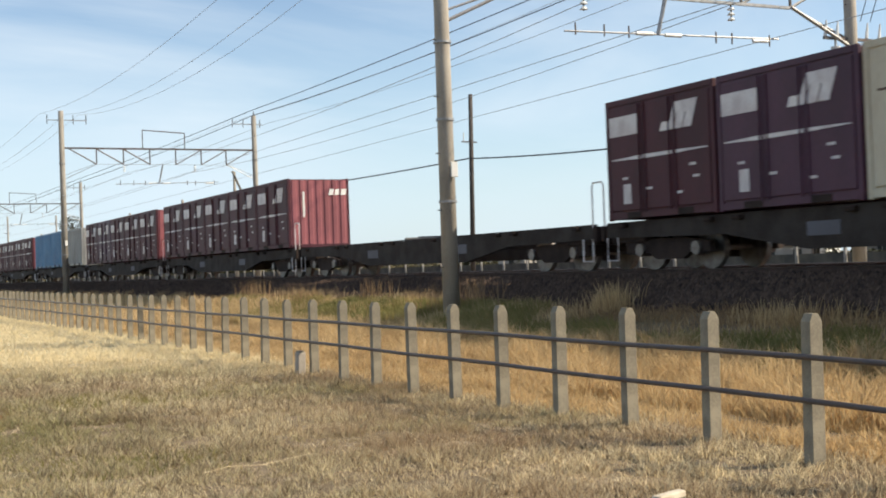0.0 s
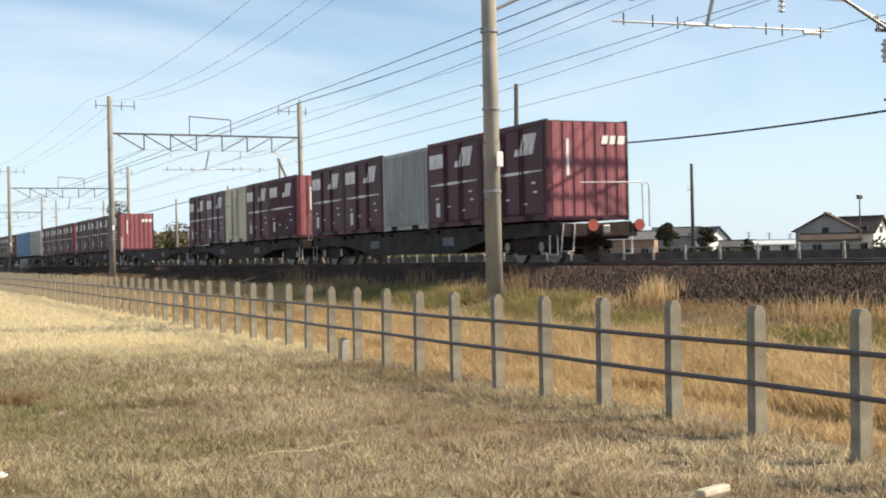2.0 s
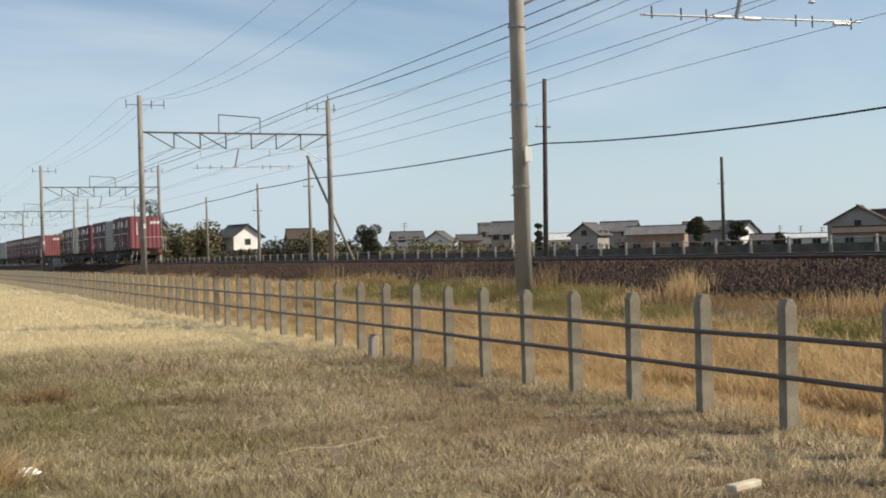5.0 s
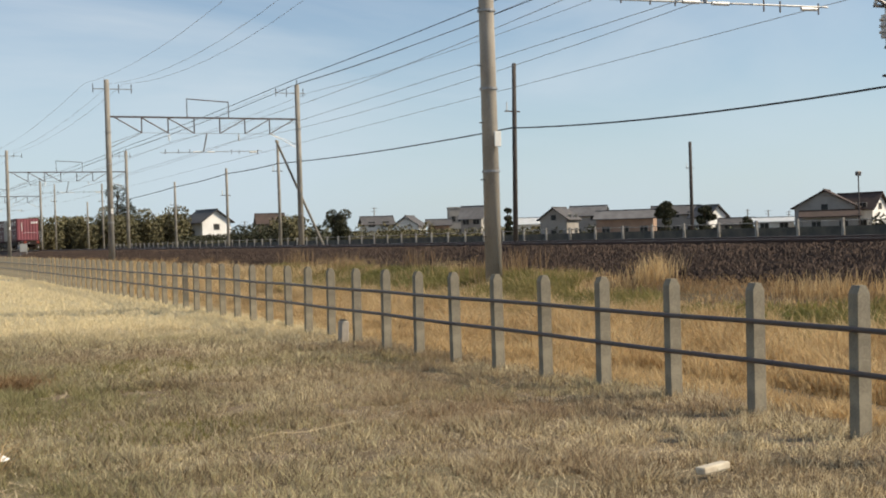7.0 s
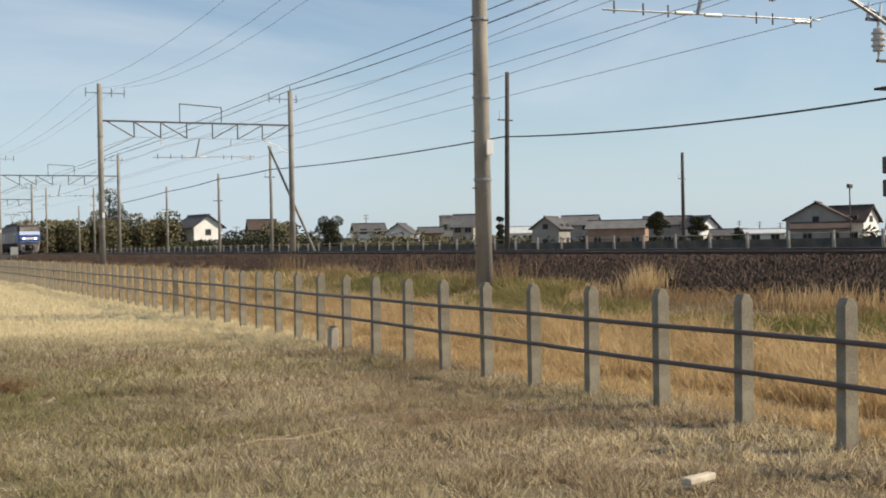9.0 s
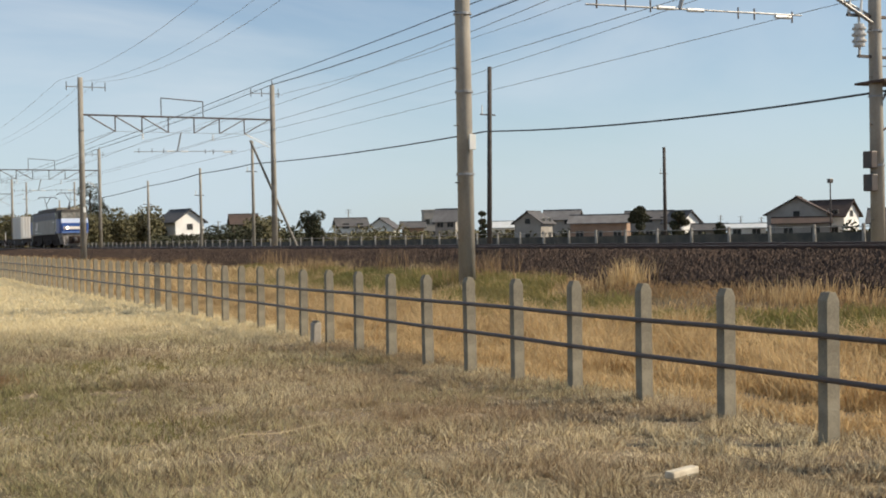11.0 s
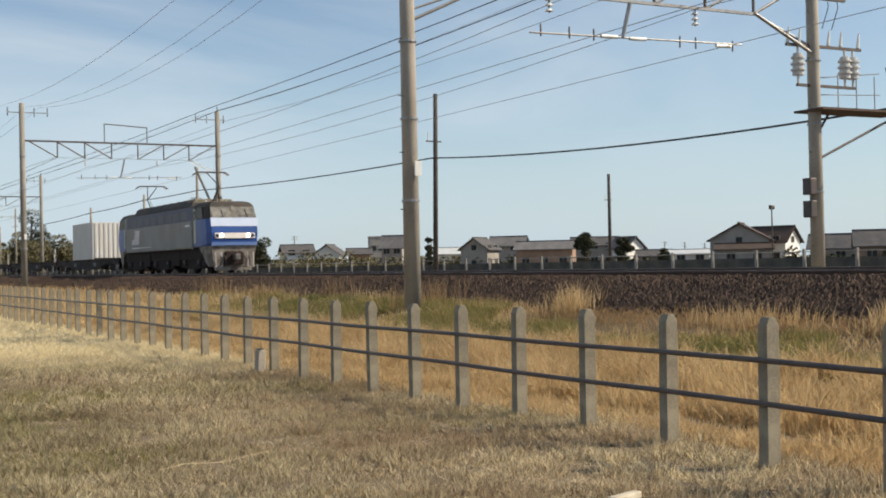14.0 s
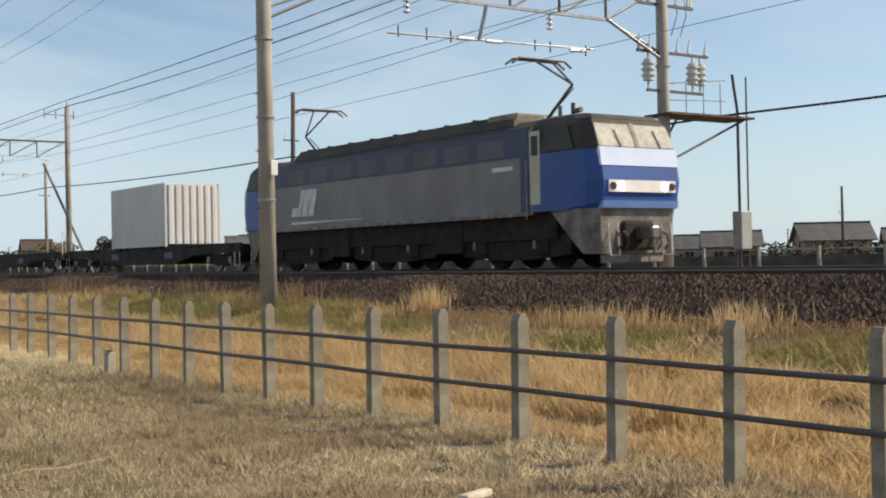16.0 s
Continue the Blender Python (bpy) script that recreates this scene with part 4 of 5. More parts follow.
def large_container():
    c = thing("freight_container", "large white corrugated freight container on a flat wagon", "container", "containers on the train")
    hw, hl, h = 1.22, 3.03, 2.59
    part("body", Shape().box(-hw + 0.03, -hl + 0.03, 0.1, hw - 0.03, hl - 0.03, h - 0.03), WHITEBOX, c)
    for x in (-1, 1):
        for y in (-1, 1):
            part("corner_post", Shape().box(x * hw - 0.1 * (x > 0), y * hl - 0.12 * (y > 0), 0, x * hw + 0.1 * (x < 0), y * hl + 0.12 * (y < 0), h, 0.015), WHITEBOX, c)
        part("top_rail", Shape().box(x * hw - 0.06 * (x > 0), -hl + 0.12, h - 0.1, x * hw + 0.06 * (x < 0), hl - 0.12, h - 0.004), WHITEBOX, c)
        part("bottom_rail", Shape().box(x * hw - 0.06 * (x > 0), -hl + 0.12, 0.03, x * hw + 0.06 * (x < 0), hl - 0.12, 0.16), WHITEBOX, c)
        part("corrugated_side", Shape().corrugated(-hl + 0.13, hl - 0.13, 20, x * hw - x * 0.012, x * 0.03, 0.12, h - 0.10, False), WHITEBOX, c)
    for y in (-hl, hl):
        part("corrugated_end", Shape().corrugated(-hw + 0.11, hw - 0.11, 7, y, 0.04 if y > 0 else -0.04, 0.12, h - 0.10, True), WHITEBOX, c)
    return c


FAR = pose(0, -280, 0)
PAINT = {"maroon": MAROON, "ribbed": MAROON, "violet": VIOLET, "grey": GREYPAINT, "cream": CREAM, "blue": SKYBLUE}
KINDS = {}
RIDERS = []  # thing, track, metres ahead of the train's reference point, height over the rails, which train


def put(ob, track, ahead, height, train):
    RIDERS.append((ob, track, ahead, height, train))


tail_wagon = flat_wagon(True)
first_wagon = flat_wagon()


def wagon(track, ahead, train):
    if not RIDERS:
        ob = tail_wagon
    else:
        ob = first_wagon if not any(r[0] is first_wagon for r in RIDERS) else copy_thing(first_wagon, FAR)
    put(ob, track, ahead, 0.0, train)


def load(style, ahead):
    if style not in KINDS:
        KINDS[style] = container(PAINT[style], style)
        ob = KINDS[style]
    else:
        ob = copy_thing(KINDS[style], FAR)
    put(ob, TRACK[0], ahead, 1.08, 1)


M5 = ("maroon",) * 5
LOADS = (("maroon", "maroon", "grey", "maroon", "maroon"), ("ribbed", "maroon", "cream", "violet", "maroon"), (), M5, ("maroon", "maroon", "maroon", "violet", "maroon"),
         ("grey", "grey", "blue", "blue", "blue"), ("ribbed", "maroon", "maroon", "maroon", "maroon"), ("maroon", "grey", "grey", "violet", "maroon"), M5, ("blue", "blue", "maroon", "maroon", "grey"), M5, M5)
for k, row in enumerate(LOADS):
    base = k * WL + (0.4 if k == 1 else -0.4 if k > 2 else 0.0)
    wagon(TRACK[0], base + 9.33, 1)
    for j, style in enumerate(row):
        load(style, base + 1.85 + j * 3.74)
disc = thing("tail_disc", "round red tail marker disc on the last wagon", "marker disc")
part("plate", Shape().bar((-0.42, -0.02, -0.14), (-0.42, 0.01, -0.14), 0.15, n=20), SIGNAL, disc)
part("bracket", Shape().box(-0.45, 0.0, -0.3, -0.39, 0.25, -0.1), UNDER, disc)
part("plate", Shape().bar((0.95, -0.02, -0.14), (0.95, 0.01, -0.14), 0.15, n=20), SIGNAL, disc)
part("bracket", Shape().box(0.92, 0.0, -0.3, 0.98, 0.25, -0.1), UNDER, disc)
put(disc, TRACK[0], -0.85, 1.08, 1)
put(locomotive(), TRACK[1], 0.0, 0.0, 2)
for k in range(5):
    wagon(TRACK[1], 29.0 + k * WL, 2)
put(large_container(), TRACK[1], 29.0, 1.02, 2)


def motions():
    times = [k * 0.5 for k in range(33)]
    for ob, track, ahead, height, train in RIDERS:
        rows = []
        for t in times:
            y = (16.4 + (22.2 if t < 1.5 else 21.0) * (t - 1.5) + 0.45 * max(0.0, t - 1.5) ** 2 if train == 1 else 20.8 + 19.1 * (16 - t) + 0.2 * (16 - t) ** 2) + ahead
            rows.append((t, pose(track + bend(y), y, RAIL_Z + height, 0, 0, heading(y))))
        walk(ob, rows)


# ---- grass ----
def grass_material(name, straw, brown, green, pale):
    """Blades vary one by one; patches of green and of pale mown straw lie in the field."""
    m = bpy.data.materials.new(name)
    m.use_nodes = True
    t = m.node_tree
    b = t.nodes["Principled BSDF"]
    b.inputs["Roughness"].default_value = 0.75
    b.inputs["Specular IOR Level"].default_value = 0.25
    geo, co = t.nodes.new("ShaderNodeNewGeometry"), t.nodes.new("ShaderNodeTexCoord")
    sep = t.nodes.new("ShaderNodeSeparateXYZ")
    t.links.new(co.outputs["Object"], sep.inputs[0])

    def tex(scale):
        n = t.nodes.new("ShaderNodeTexNoise")
        n.inputs["Scale"].default_value, n.inputs["Detail"].default_value = scale, 4
        t.links.new(co.outputs["Object"], n.inputs[0])
        return n.outputs[0]

    def rng_of(src, lo, hi, top=1.0):
        r = t.nodes.new("ShaderNodeMapRange")
        r.inputs[1].default_value, r.inputs[2].default_value, r.inputs[4].default_value = lo, hi, top
        t.links.new(src, r.inputs[0])
        return r.outputs[0]

    def blend(f, a, b2):
        x = t.nodes.new("ShaderNodeMix")
        x.data_type = "RGBA"
        t.links.new(f, x.inputs[0])
        for k, v in ((6, a), (7, b2)):
            if isinstance(v, tuple):
                x.inputs[k].default_value = (*v, 1)
            else:
                t.links.new(v, x.inputs[k])
        return x.outputs[2]

    def math_of(op, a, b2):
        x = t.nodes.new("ShaderNodeMath")
        x.operation = op
        for k, v in ((0, a), (1, b2)):
            if isinstance(v, (int, float)):
                x.inputs[k].default_value = v
            else:
                t.links.new(v, x.inputs[k])
        return x.outputs[0]

    lone = geo.outputs["Random Per Island"]
    c = blend(rng_of(math_of("ADD", math_of("MULTIPLY", lone, 1.0), tex(0.6)), 0.70, 1.50), brown, straw)
    drift = math_of("MULTIPLY", math_of("SUBTRACT", 2.8, sep.outputs[0]), 0.03)
    g = math_of("ADD", math_of("ADD", math_of("MULTIPLY", lone, 0.28), tex(0.22)), drift)
    c = blend(rng_of(g, 0.61, 0.82, 0.8), c, green)
    c = blend(rng_of(math_of("SUBTRACT", tex(0.33), drift), 0.52, 0.70, 0.55), c, (0.30, 0.20, 0.13))
    edge = math_of("ADD", math_of("ADD", sep.outputs[1], math_of("MULTIPLY", sep.outputs[0], 0.62)), math_of("MULTIPLY", math_of("SUBTRACT", tex(0.35), 0.5), 8.0))
    c = blend(rng_of(edge, 20.5, 24.5, 0.92), c, blend(lone, pale, straw))
    t.links.new(c, b.inputs["Base Color"])
    return m


LAWN = grass_material("winter_lawn", (0.88, 0.76, 0.50), (0.22, 0.168, 0.105), (0.24, 0.235, 0.085), (0.66, 0.57, 0.36))
REED = mat("dry_reed", (0.74, 0.57, 0.32), 0.7, (0.38, 0.25, 0.115), 0.8, 1.0, 9, 0, island=0.5)
WEED = mat("green_weed", (0.16, 0.175, 0.05), 0.7, (0.36, 0.28, 0.12), 0.8, 1.0, 9, 0, island=0.4)
BRUSH = mat("brown_weed", (0.22, 0.14, 0.08), 0.8, (0.42, 0.29, 0.15), 0.8, 1.0, 9, 0, island=0.5)


def thin_leaf(m, share):
    """Lets part of the light pass through a thin dry blade."""
    t = m.node_tree
    b = t.nodes["Principled BSDF"]
    through_light, both = t.nodes.new("ShaderNodeBsdfTranslucent"), t.nodes.new("ShaderNodeMixShader")
    t.links.new(b.inputs["Base Color"].links[0].from_socket, through_light.inputs[0])
    both.inputs[0].default_value = share
    t.links.new(b.outputs[0], both.inputs[1])
    t.links.new(through_light.outputs[0], both.inputs[2])
    t.links.new(both.outputs[0], t.nodes["Material Output"].inputs["Surface"])
    return m


for leafy in (LAWN, REED, WEED, BRUSH):
    thin_leaf(leafy, 0.5)


def blades(name, px, py, height, width, lean, material, label, category, base=None, plain=False):
    """Many thin bent blades, each three triangles."""
    n = len(px)
    pz = np.array([ground_z(a, b) for a, b in zip(px, py)]) - 0.02 if base is None else base
    ox = np.array([bend(b) for b in py])
    ang = rng.uniform(0, 2 * np.pi, n)
    fx, fy = rng.normal(0, lean, n) * height, rng.normal(0, lean, n) * height
    dx, dy = np.cos(ang) * width / 2, np.sin(ang) * width / 2
    x, y = px + ox, py
    v = np.stack([np.stack(q, -1) for q in (
        (x - dx, y - dy, pz), (x + dx, y + dy, pz),
        (x + fx * 0.4 - dx * 0.8, y + fy * 0.4 - dy * 0.8, pz + height * 0.62), (x + fx * 0.4 + dx * 0.8, y + fy * 0.4 + dy * 0.8, pz + height * 0.62),
        (x + fx, y + fy, pz + height))], 1)
    idx = np.array([(0, 1, 3), (0, 3, 2), (2, 3, 4)])
    if plain:
        v, idx = v[:, [0, 1, 4]], np.array([(0, 1, 2)])
    k, q = v.shape[1], len(idx)
    me = bpy.data.meshes.new(name)
    me.vertices.add(n * k)
    me.vertices.foreach_set("co", v.reshape(-1))
    faces = (idx[None] + k * np.arange(n)[:, None, None]).reshape(-1)
    me.loops.add(len(faces))
    me.loops.foreach_set("vertex_index", faces.astype(np.int32))
    me.polygons.add(n * q)
    me.polygons.foreach_set("loop_start", np.arange(0, n * q * 3, 3, dtype=np.int32))
    me.update(calc_edges=True)
    me.materials.append(material)
    return tagged(new(name, me), label, category, kind="stuff")


def scatter(n, x0, x1, y0, y1, power=1.0):
    """Points over a strip, closer together towards y0."""
    return rng.uniform(x0, x1, n), y0 + (y1 - y0) * rng.uniform(0, 1, n) ** power


def clumped(px, py, scale, cut):
    keep = np.array([noise.noise((a * scale, b * scale, 7.0)) for a, b in zip(px, py)]) > cut
    return px[keep], py[keep]


# short mown grass of the field, rough and uneven
for n, x0, x1, y0, y1, hmin, hmax, wd in ((230000, -1.5, 6.6, 4.5, 13.0, 0.025, 0.09, 0.014), (210000, -2.0, 6.6, 13.0, 26.0, 0.03, 0.10, 0.020), (150000, -5.0, 6.7, 26.0, 60.0, 0.03, 0.10, 0.032), (50000, -12.0, 6.7, 60.0, 140.0, 0.03, 0.12, 0.07)):
    px, py = scatter(n, x0, x1, y0, y1, 1.1)
    tuft = np.array([noise.noise((a * 2.3, b * 2.3, 2.0)) + 0.8 * noise.noise((a * 6.0, b * 6.0, 5.0)) for a, b in zip(px, py)])
    keep = tuft + rng.uniform(-0.5, 0.5, n) > -0.62
    px, py, tuft = px[keep], py[keep], tuft[keep]
    blades("field_grass", px, py, rng.uniform(hmin, hmax, len(px)) * np.clip(0.95 + 1.2 * tuft, 0.35, 2.2), np.full(len(px), wd), 0.62, LAWN, "short dry mown grass, straw with green patches", "grass", plain=True)
px, py = scatter(60000, -7.0, 6.6, -6.0, 4.5, 1.0)
blades("field_grass", px, py, rng.uniform(0.025, 0.09, len(px)), np.full(len(px), 0.016), 0.62, LAWN, "short dry mown grass, straw with green patches", "grass", plain=True)
px, py = clumped(*scatter(30000, -4, 6.5, 5.0, 30.0, 1.4), 0.9, 0.18)
blades("grass_tufts", px, py, rng.uniform(0.06, 0.15, len(px)), np.full(len(px), 0.009), 0.5, LAWN, "longer tufts of dry grass in the field", "grass")
# loose cut straw lying flat
STRAW = thin_leaf(mat("cut_straw", (0.80, 0.69, 0.47), 0.7, (0.42, 0.31, 0.17), 1.2, 1.0, 9, 0, island=0.5), 0.3)
for n, y0, y1, w in ((15000, 4.6, 13.0, 0.008), (10000, 13.0, 24.0, 0.013)):
    px, py = clumped(*scatter(n, -1, 6.3, y0, y1, 1.1), 0.8, -0.15)
    height = rng.uniform(0.03, 0.07, len(px))
    blades("cut_straw", px, py, height, np.full(len(px), w), 1.7, STRAW, "loose pale cut straw lying on the field", "straw")
for n, y0, y1, w in ((7500, 4.6, 11.0, 0.011), (3600, 11.0, 18.0, 0.016)):
    px, py = clumped(*scatter(n, -1, 6.2, y0, y1, 1.0), 0.7, 0.05)
    blades("straw_stalks", px, py, rng.uniform(0.03, 0.06, len(px)), np.full(len(px), w), 3.6, STRAW, "long pale stalks of cut straw lying flat", "straw")
# grass at the foot of the fence
px, py = clumped(*scatter(15000, FENCE_X - 0.30, FENCE_X + 0.55, 2.0, 45.0, 1.3), 1.3, -0.1)
blades("fence_grass", px, py, rng.uniform(0.03, 0.13, len(px)), np.full(len(px), 0.011), 0.5, LAWN, "rough grass along the foot of the fence", "grass")
px, py = scatter(26000, FENCE_X + 0.3, FENCE_X + 1.3, 2.0, 45.0, 1.2)
blades("fence_grass", px, py, rng.uniform(0.04, 0.17, len(px)), np.full(len(px), 0.013), 0.6, REED, "short dry grass behind the fence", "grass", plain=True)
# tall dry grass between fence and bank
px, py = clumped(*scatter(135000, 6.8, 10.6, 1.0, 34.0, 1.0), 0.6, -0.32)
blades("tall_dry_grass", px, py, rng.uniform(0.12, 0.44, len(px)) * np.clip((px - 6.55) / 1.5, 0.28, 1.0) * np.array([np.clip(0.95 + 0.75 * noise.noise((a * 1.5, b * 1.5, 9.0)) + 0.4 * noise.noise((a * 4.0, b * 4.0, 4.0)), 0.35, 1.5) for a, b in zip(px, py)]), np.full(len(px), 0.013), 0.58, REED, "tall orange-brown dry grass below the bank", "grass")
px, py = scatter(42000, 9.6, 13.1, 1.5, 40.0, 1.0)
blades("bank_grass", px, py, rng.uniform(0.04, 0.15, len(px)), np.full(len(px), 0.016), 0.7, BRUSH, "low withered grass covering the foot of the bank", "grass", plain=True)
px, py = clumped(*scatter(12000, 10.4, 12.6, 1.0, 40.0, 1.0), 0.45, 0.10)
blades("tall_dry_grass", px, py, rng.uniform(0.15, 0.42, len(px)) * np.clip(py / 26, 0.45, 1), np.full(len(px), 0.015), 0.5, REED, "tall orange-brown dry grass below the bank", "grass")
px, py = scatter(30000, 6.9, 12.0, 34.0, 90.0, 1.2)
blades("tall_dry_grass", px, py, rng.uniform(0.20, 0.52, len(px)), np.full(len(px), 0.03), 0.4, REED, "tall orange-brown dry grass below the bank", "grass")
px, py = scatter(9000, 7.0, 12.4, 90.0, 180.0, 1.0)
blades("tall_dry_grass", px, py, rng.uniform(0.25, 0.5, len(px)), np.full(len(px), 0.06), 0.4, REED, "tall orange-brown dry grass below the bank", "grass")
px, py = clumped(*scatter(90000, 9.9, 12.8, 3.0, 42.0, 1.0), 0.35, -0.12)
blades("green_weeds", px, py, rng.uniform(0.13, 0.36, len(px)) * np.clip(py / 24, 0.6, 1), np.full(len(px), 0.022), 0.5, WEED, "green and yellowing weeds at the foot of the bank", "weeds")
px, py = clumped(*scatter(20000, 12.4, 13.3, 3.0, 90.0, 1.2), 0.6, 0.22)
blades("brown_weeds", px, py, rng.uniform(0.10, 0.36, len(px)) * np.clip(py / 26, 0.45, 1), np.full(len(px), 0.014), 0.45, BRUSH, "withered brown weeds growing into the ballast", "weeds")
px, py = scatter(9000, 12.3, 13.15, 3.0, 45.0, 1.0)
blades("brown_weeds", px, py, rng.uniform(0.06, 0.2, len(px)), np.full(len(px), 0.016), 0.7, BRUSH, "low withered weeds at the edge of the ballast", "weeds")
for gx, gy, gs, gn, top in ((12.7, 11.3, 0.35, 300, 0.5), (12.6, 13.9, 0.7, 420, 0.42), (12.95, 19.1, 0.28, 380, 0.62), (12.65, 21.4, 1.0, 380, 0.36), (12.9, 28.0, 1.2, 420, 0.45), (13.0, 36.0, 1.6, 420, 0.5)):
    px, py = gx + rng.normal(0, 0.2, gn), gy + rng.normal(0, gs, gn)
    blades("dry_weeds", px, py, rng.uniform(0.25, 1.0, gn) * top, np.full(gn, 0.012), 0.25, REED, "straw-coloured weeds creeping up the ballast bank", "weeds")
px, py = clumped(*scatter(5000, 11.8, 13.2, 22.0, 60.0, 1.0), 0.42, 0.30)
blades("tall_reeds", px, py, rng.uniform(0.4, 0.85, len(px)), np.full(len(px), 0.014), 0.22, BRUSH, "clump of tall pale reeds at the foot of the bank", "reeds")
for gx, gy, gs, gn in ((2.9, 15.2, 0.7, 3600), (2.15, 10.0, 0.5, 900), (0.9, 11.5, 0.6, 1000), (4.6, 16.3, 0.5, 700)):
    px, py = gx + rng.normal(0, gs, gn), gy + rng.normal(0, gs * 0.8, gn)
    blades("green_grass", px, py, rng.uniform(0.03, 0.10, gn), np.full(gn, 0.012), 0.6, WEED, "patch of green grass in the dry field", "grass")

# ---- litter in the field ----
BOARD = mat("bleached_wood", (0.62, 0.56, 0.44), 0.8, (0.45, 0.38, 0.28), 6, 0.7, 40, 0.2)
plank = thing("wooden_block", "short bleached wooden block lying in the grass", "wood", at=pose(4.60, 6.22, 0.04, 3, -4, -80))
part("block", Shape().box(-0.04, -0.12, 0, 0.04, 0.12, 0.045, 0.01), BOARD, plank)
twig = thing("fallen_stalk", "long thin bleached stalk lying across the mown grass", "stalk", at=pose(2.4, 9.0, 0.06))
part("stem", Shape().line([(0, 0, 0), (0.22, 0.06, 0.02), (0.5, 0.09, 0.0), (0.95, 0.22, 0.03)], 0.0028, 5), STRAW, twig)
bag = thing("plastic_scrap", "crumpled white plastic scrap lying in the grass", "litter", at=pose(0.62, 9.2, 0.05))
part("sheet", Shape().rings([[(0.11 * math.cos(a) * (1 + 0.3 * math.sin(3 * a)), 0.07 * math.sin(a), 0.0) for a in [k * 0.628 for k in range(10)]], [(0.06 * math.cos(a), 0.04 * math.sin(a) * (1 + 0.4 * math.cos(2 * a)), 0.045) for a in [k * 0.628 for k in range(10)]]]), WHITE, bag)
px, py = 0.30 + rng.normal(0, 0.13, 900), 9.05 + rng.normal(0, 0.13, 900)
blades("dead_plant", px, py, rng.uniform(0.05, 0.3, 900), np.full(900, 0.012), 0.9, REED, "withered brown clump of leaves", "plant")
px, py = 1.15 + rng.normal(0, 0.17, 700), 14.05 + rng.normal(0, 0.12, 700)
blades("dead_plant", px, py, rng.uniform(0.05, 0.24, 700), np.full(700, 0.012), 0.8, BRUSH, "withered brown clump of leaves", "plant")

# ---- far lineside fence ----
MESHED = mat("dark_fence_panel", (0.06, 0.06, 0.058), 0.85, (0.12, 0.11, 0.09), 1.5, 0.9, 30, 0.2)
PALEPOST = mat("pale_post", (0.33, 0.32, 0.30), 0.8, (0.23, 0.21, 0.19), 3, 0.7, 30, 0.1)
far_fence = thing("boundary_fence", "boundary fence of pale posts with rails and dark panels", "fence")
slim = Shape().box(-0.045, -0.045, 0, 0.045, 0.045, 1.30).mesh("post", PALEPOST)
panel = Shape().box(-0.02, 0.08, 0.0, 0.02, 2.37, 0.98).mesh("panel", MESHED)
for k in range(-14, 60):
    y = 34.9 + k * 2.45
    part("post", slim, None, far_fence, at=pose(32.0 + bend(y), y, 0.48, 0, 0, heading(y)))
    part("panel", panel, None, far_fence, at=pose(32.05 + bend(y), y, 0.5, 0, 0, heading(y)))
ylist = [34.9 + k * 2.45 for k in range(-14, 61)]
part("top_rail", Shape().line([(32.0 + bend(y), y, 1.68) for y in ylist], 0.016, 5), PALEPOST, far_fence)

# ---- trees and woods ----
LEAF = mat("evergreen_leaf", (0.030, 0.036, 0.019), 0.7, (0.065, 0.062, 0.032), 0.5, 1.0, 3, 0, island=0.5)
BAMBOO = mat("bamboo_leaf", (0.085, 0.082, 0.040), 0.75, (0.17, 0.145, 0.075), 0.3, 1.0, 3, 0, island=0.5)
BARK = mat("bark", (0.12, 0.09, 0.065), 0.9, None, 4, 0.7, 30, 0.3)


def leaves(centres, radii, count, size, flat=0.8):
    """Small leaf clumps scattered through a few uneven balls of foliage."""
    k = rng.integers(0, len(centres), count)
    d = rng.normal(0, 1, (count, 3))
    d /= np.linalg.norm(d, axis=1)[:, None]
    rad = radii[k] * rng.uniform(0.45, 1.05, count) ** 0.6
    c = centres[k] + d * rad[:, None] * np.array([1, 1, flat])
    u = rng.normal(0, 1, (count, 3))
    u /= np.linalg.norm(u, axis=1)[:, None]
    w = np.cross(u, rng.normal(0, 1, (count, 3)))
    w /= np.linalg.norm(w, axis=1)[:, None]
    s = size * rng.uniform(0.5, 1.3, count)[:, None]
    v = np.stack([c - u * s, c + w * s * 0.7, c + u * s, c - w * s * 0.6], 1).reshape(-1, 3)
    me = bpy.data.meshes.new("crown")
    me.from_pydata(v.tolist(), [], (np.arange(count)[:, None] * 4 + np.arange(4)).tolist())
    return me


def at_bearing(deg, dist):
    return dist * math.sin(radians(deg)), dist * math.cos(radians(deg))


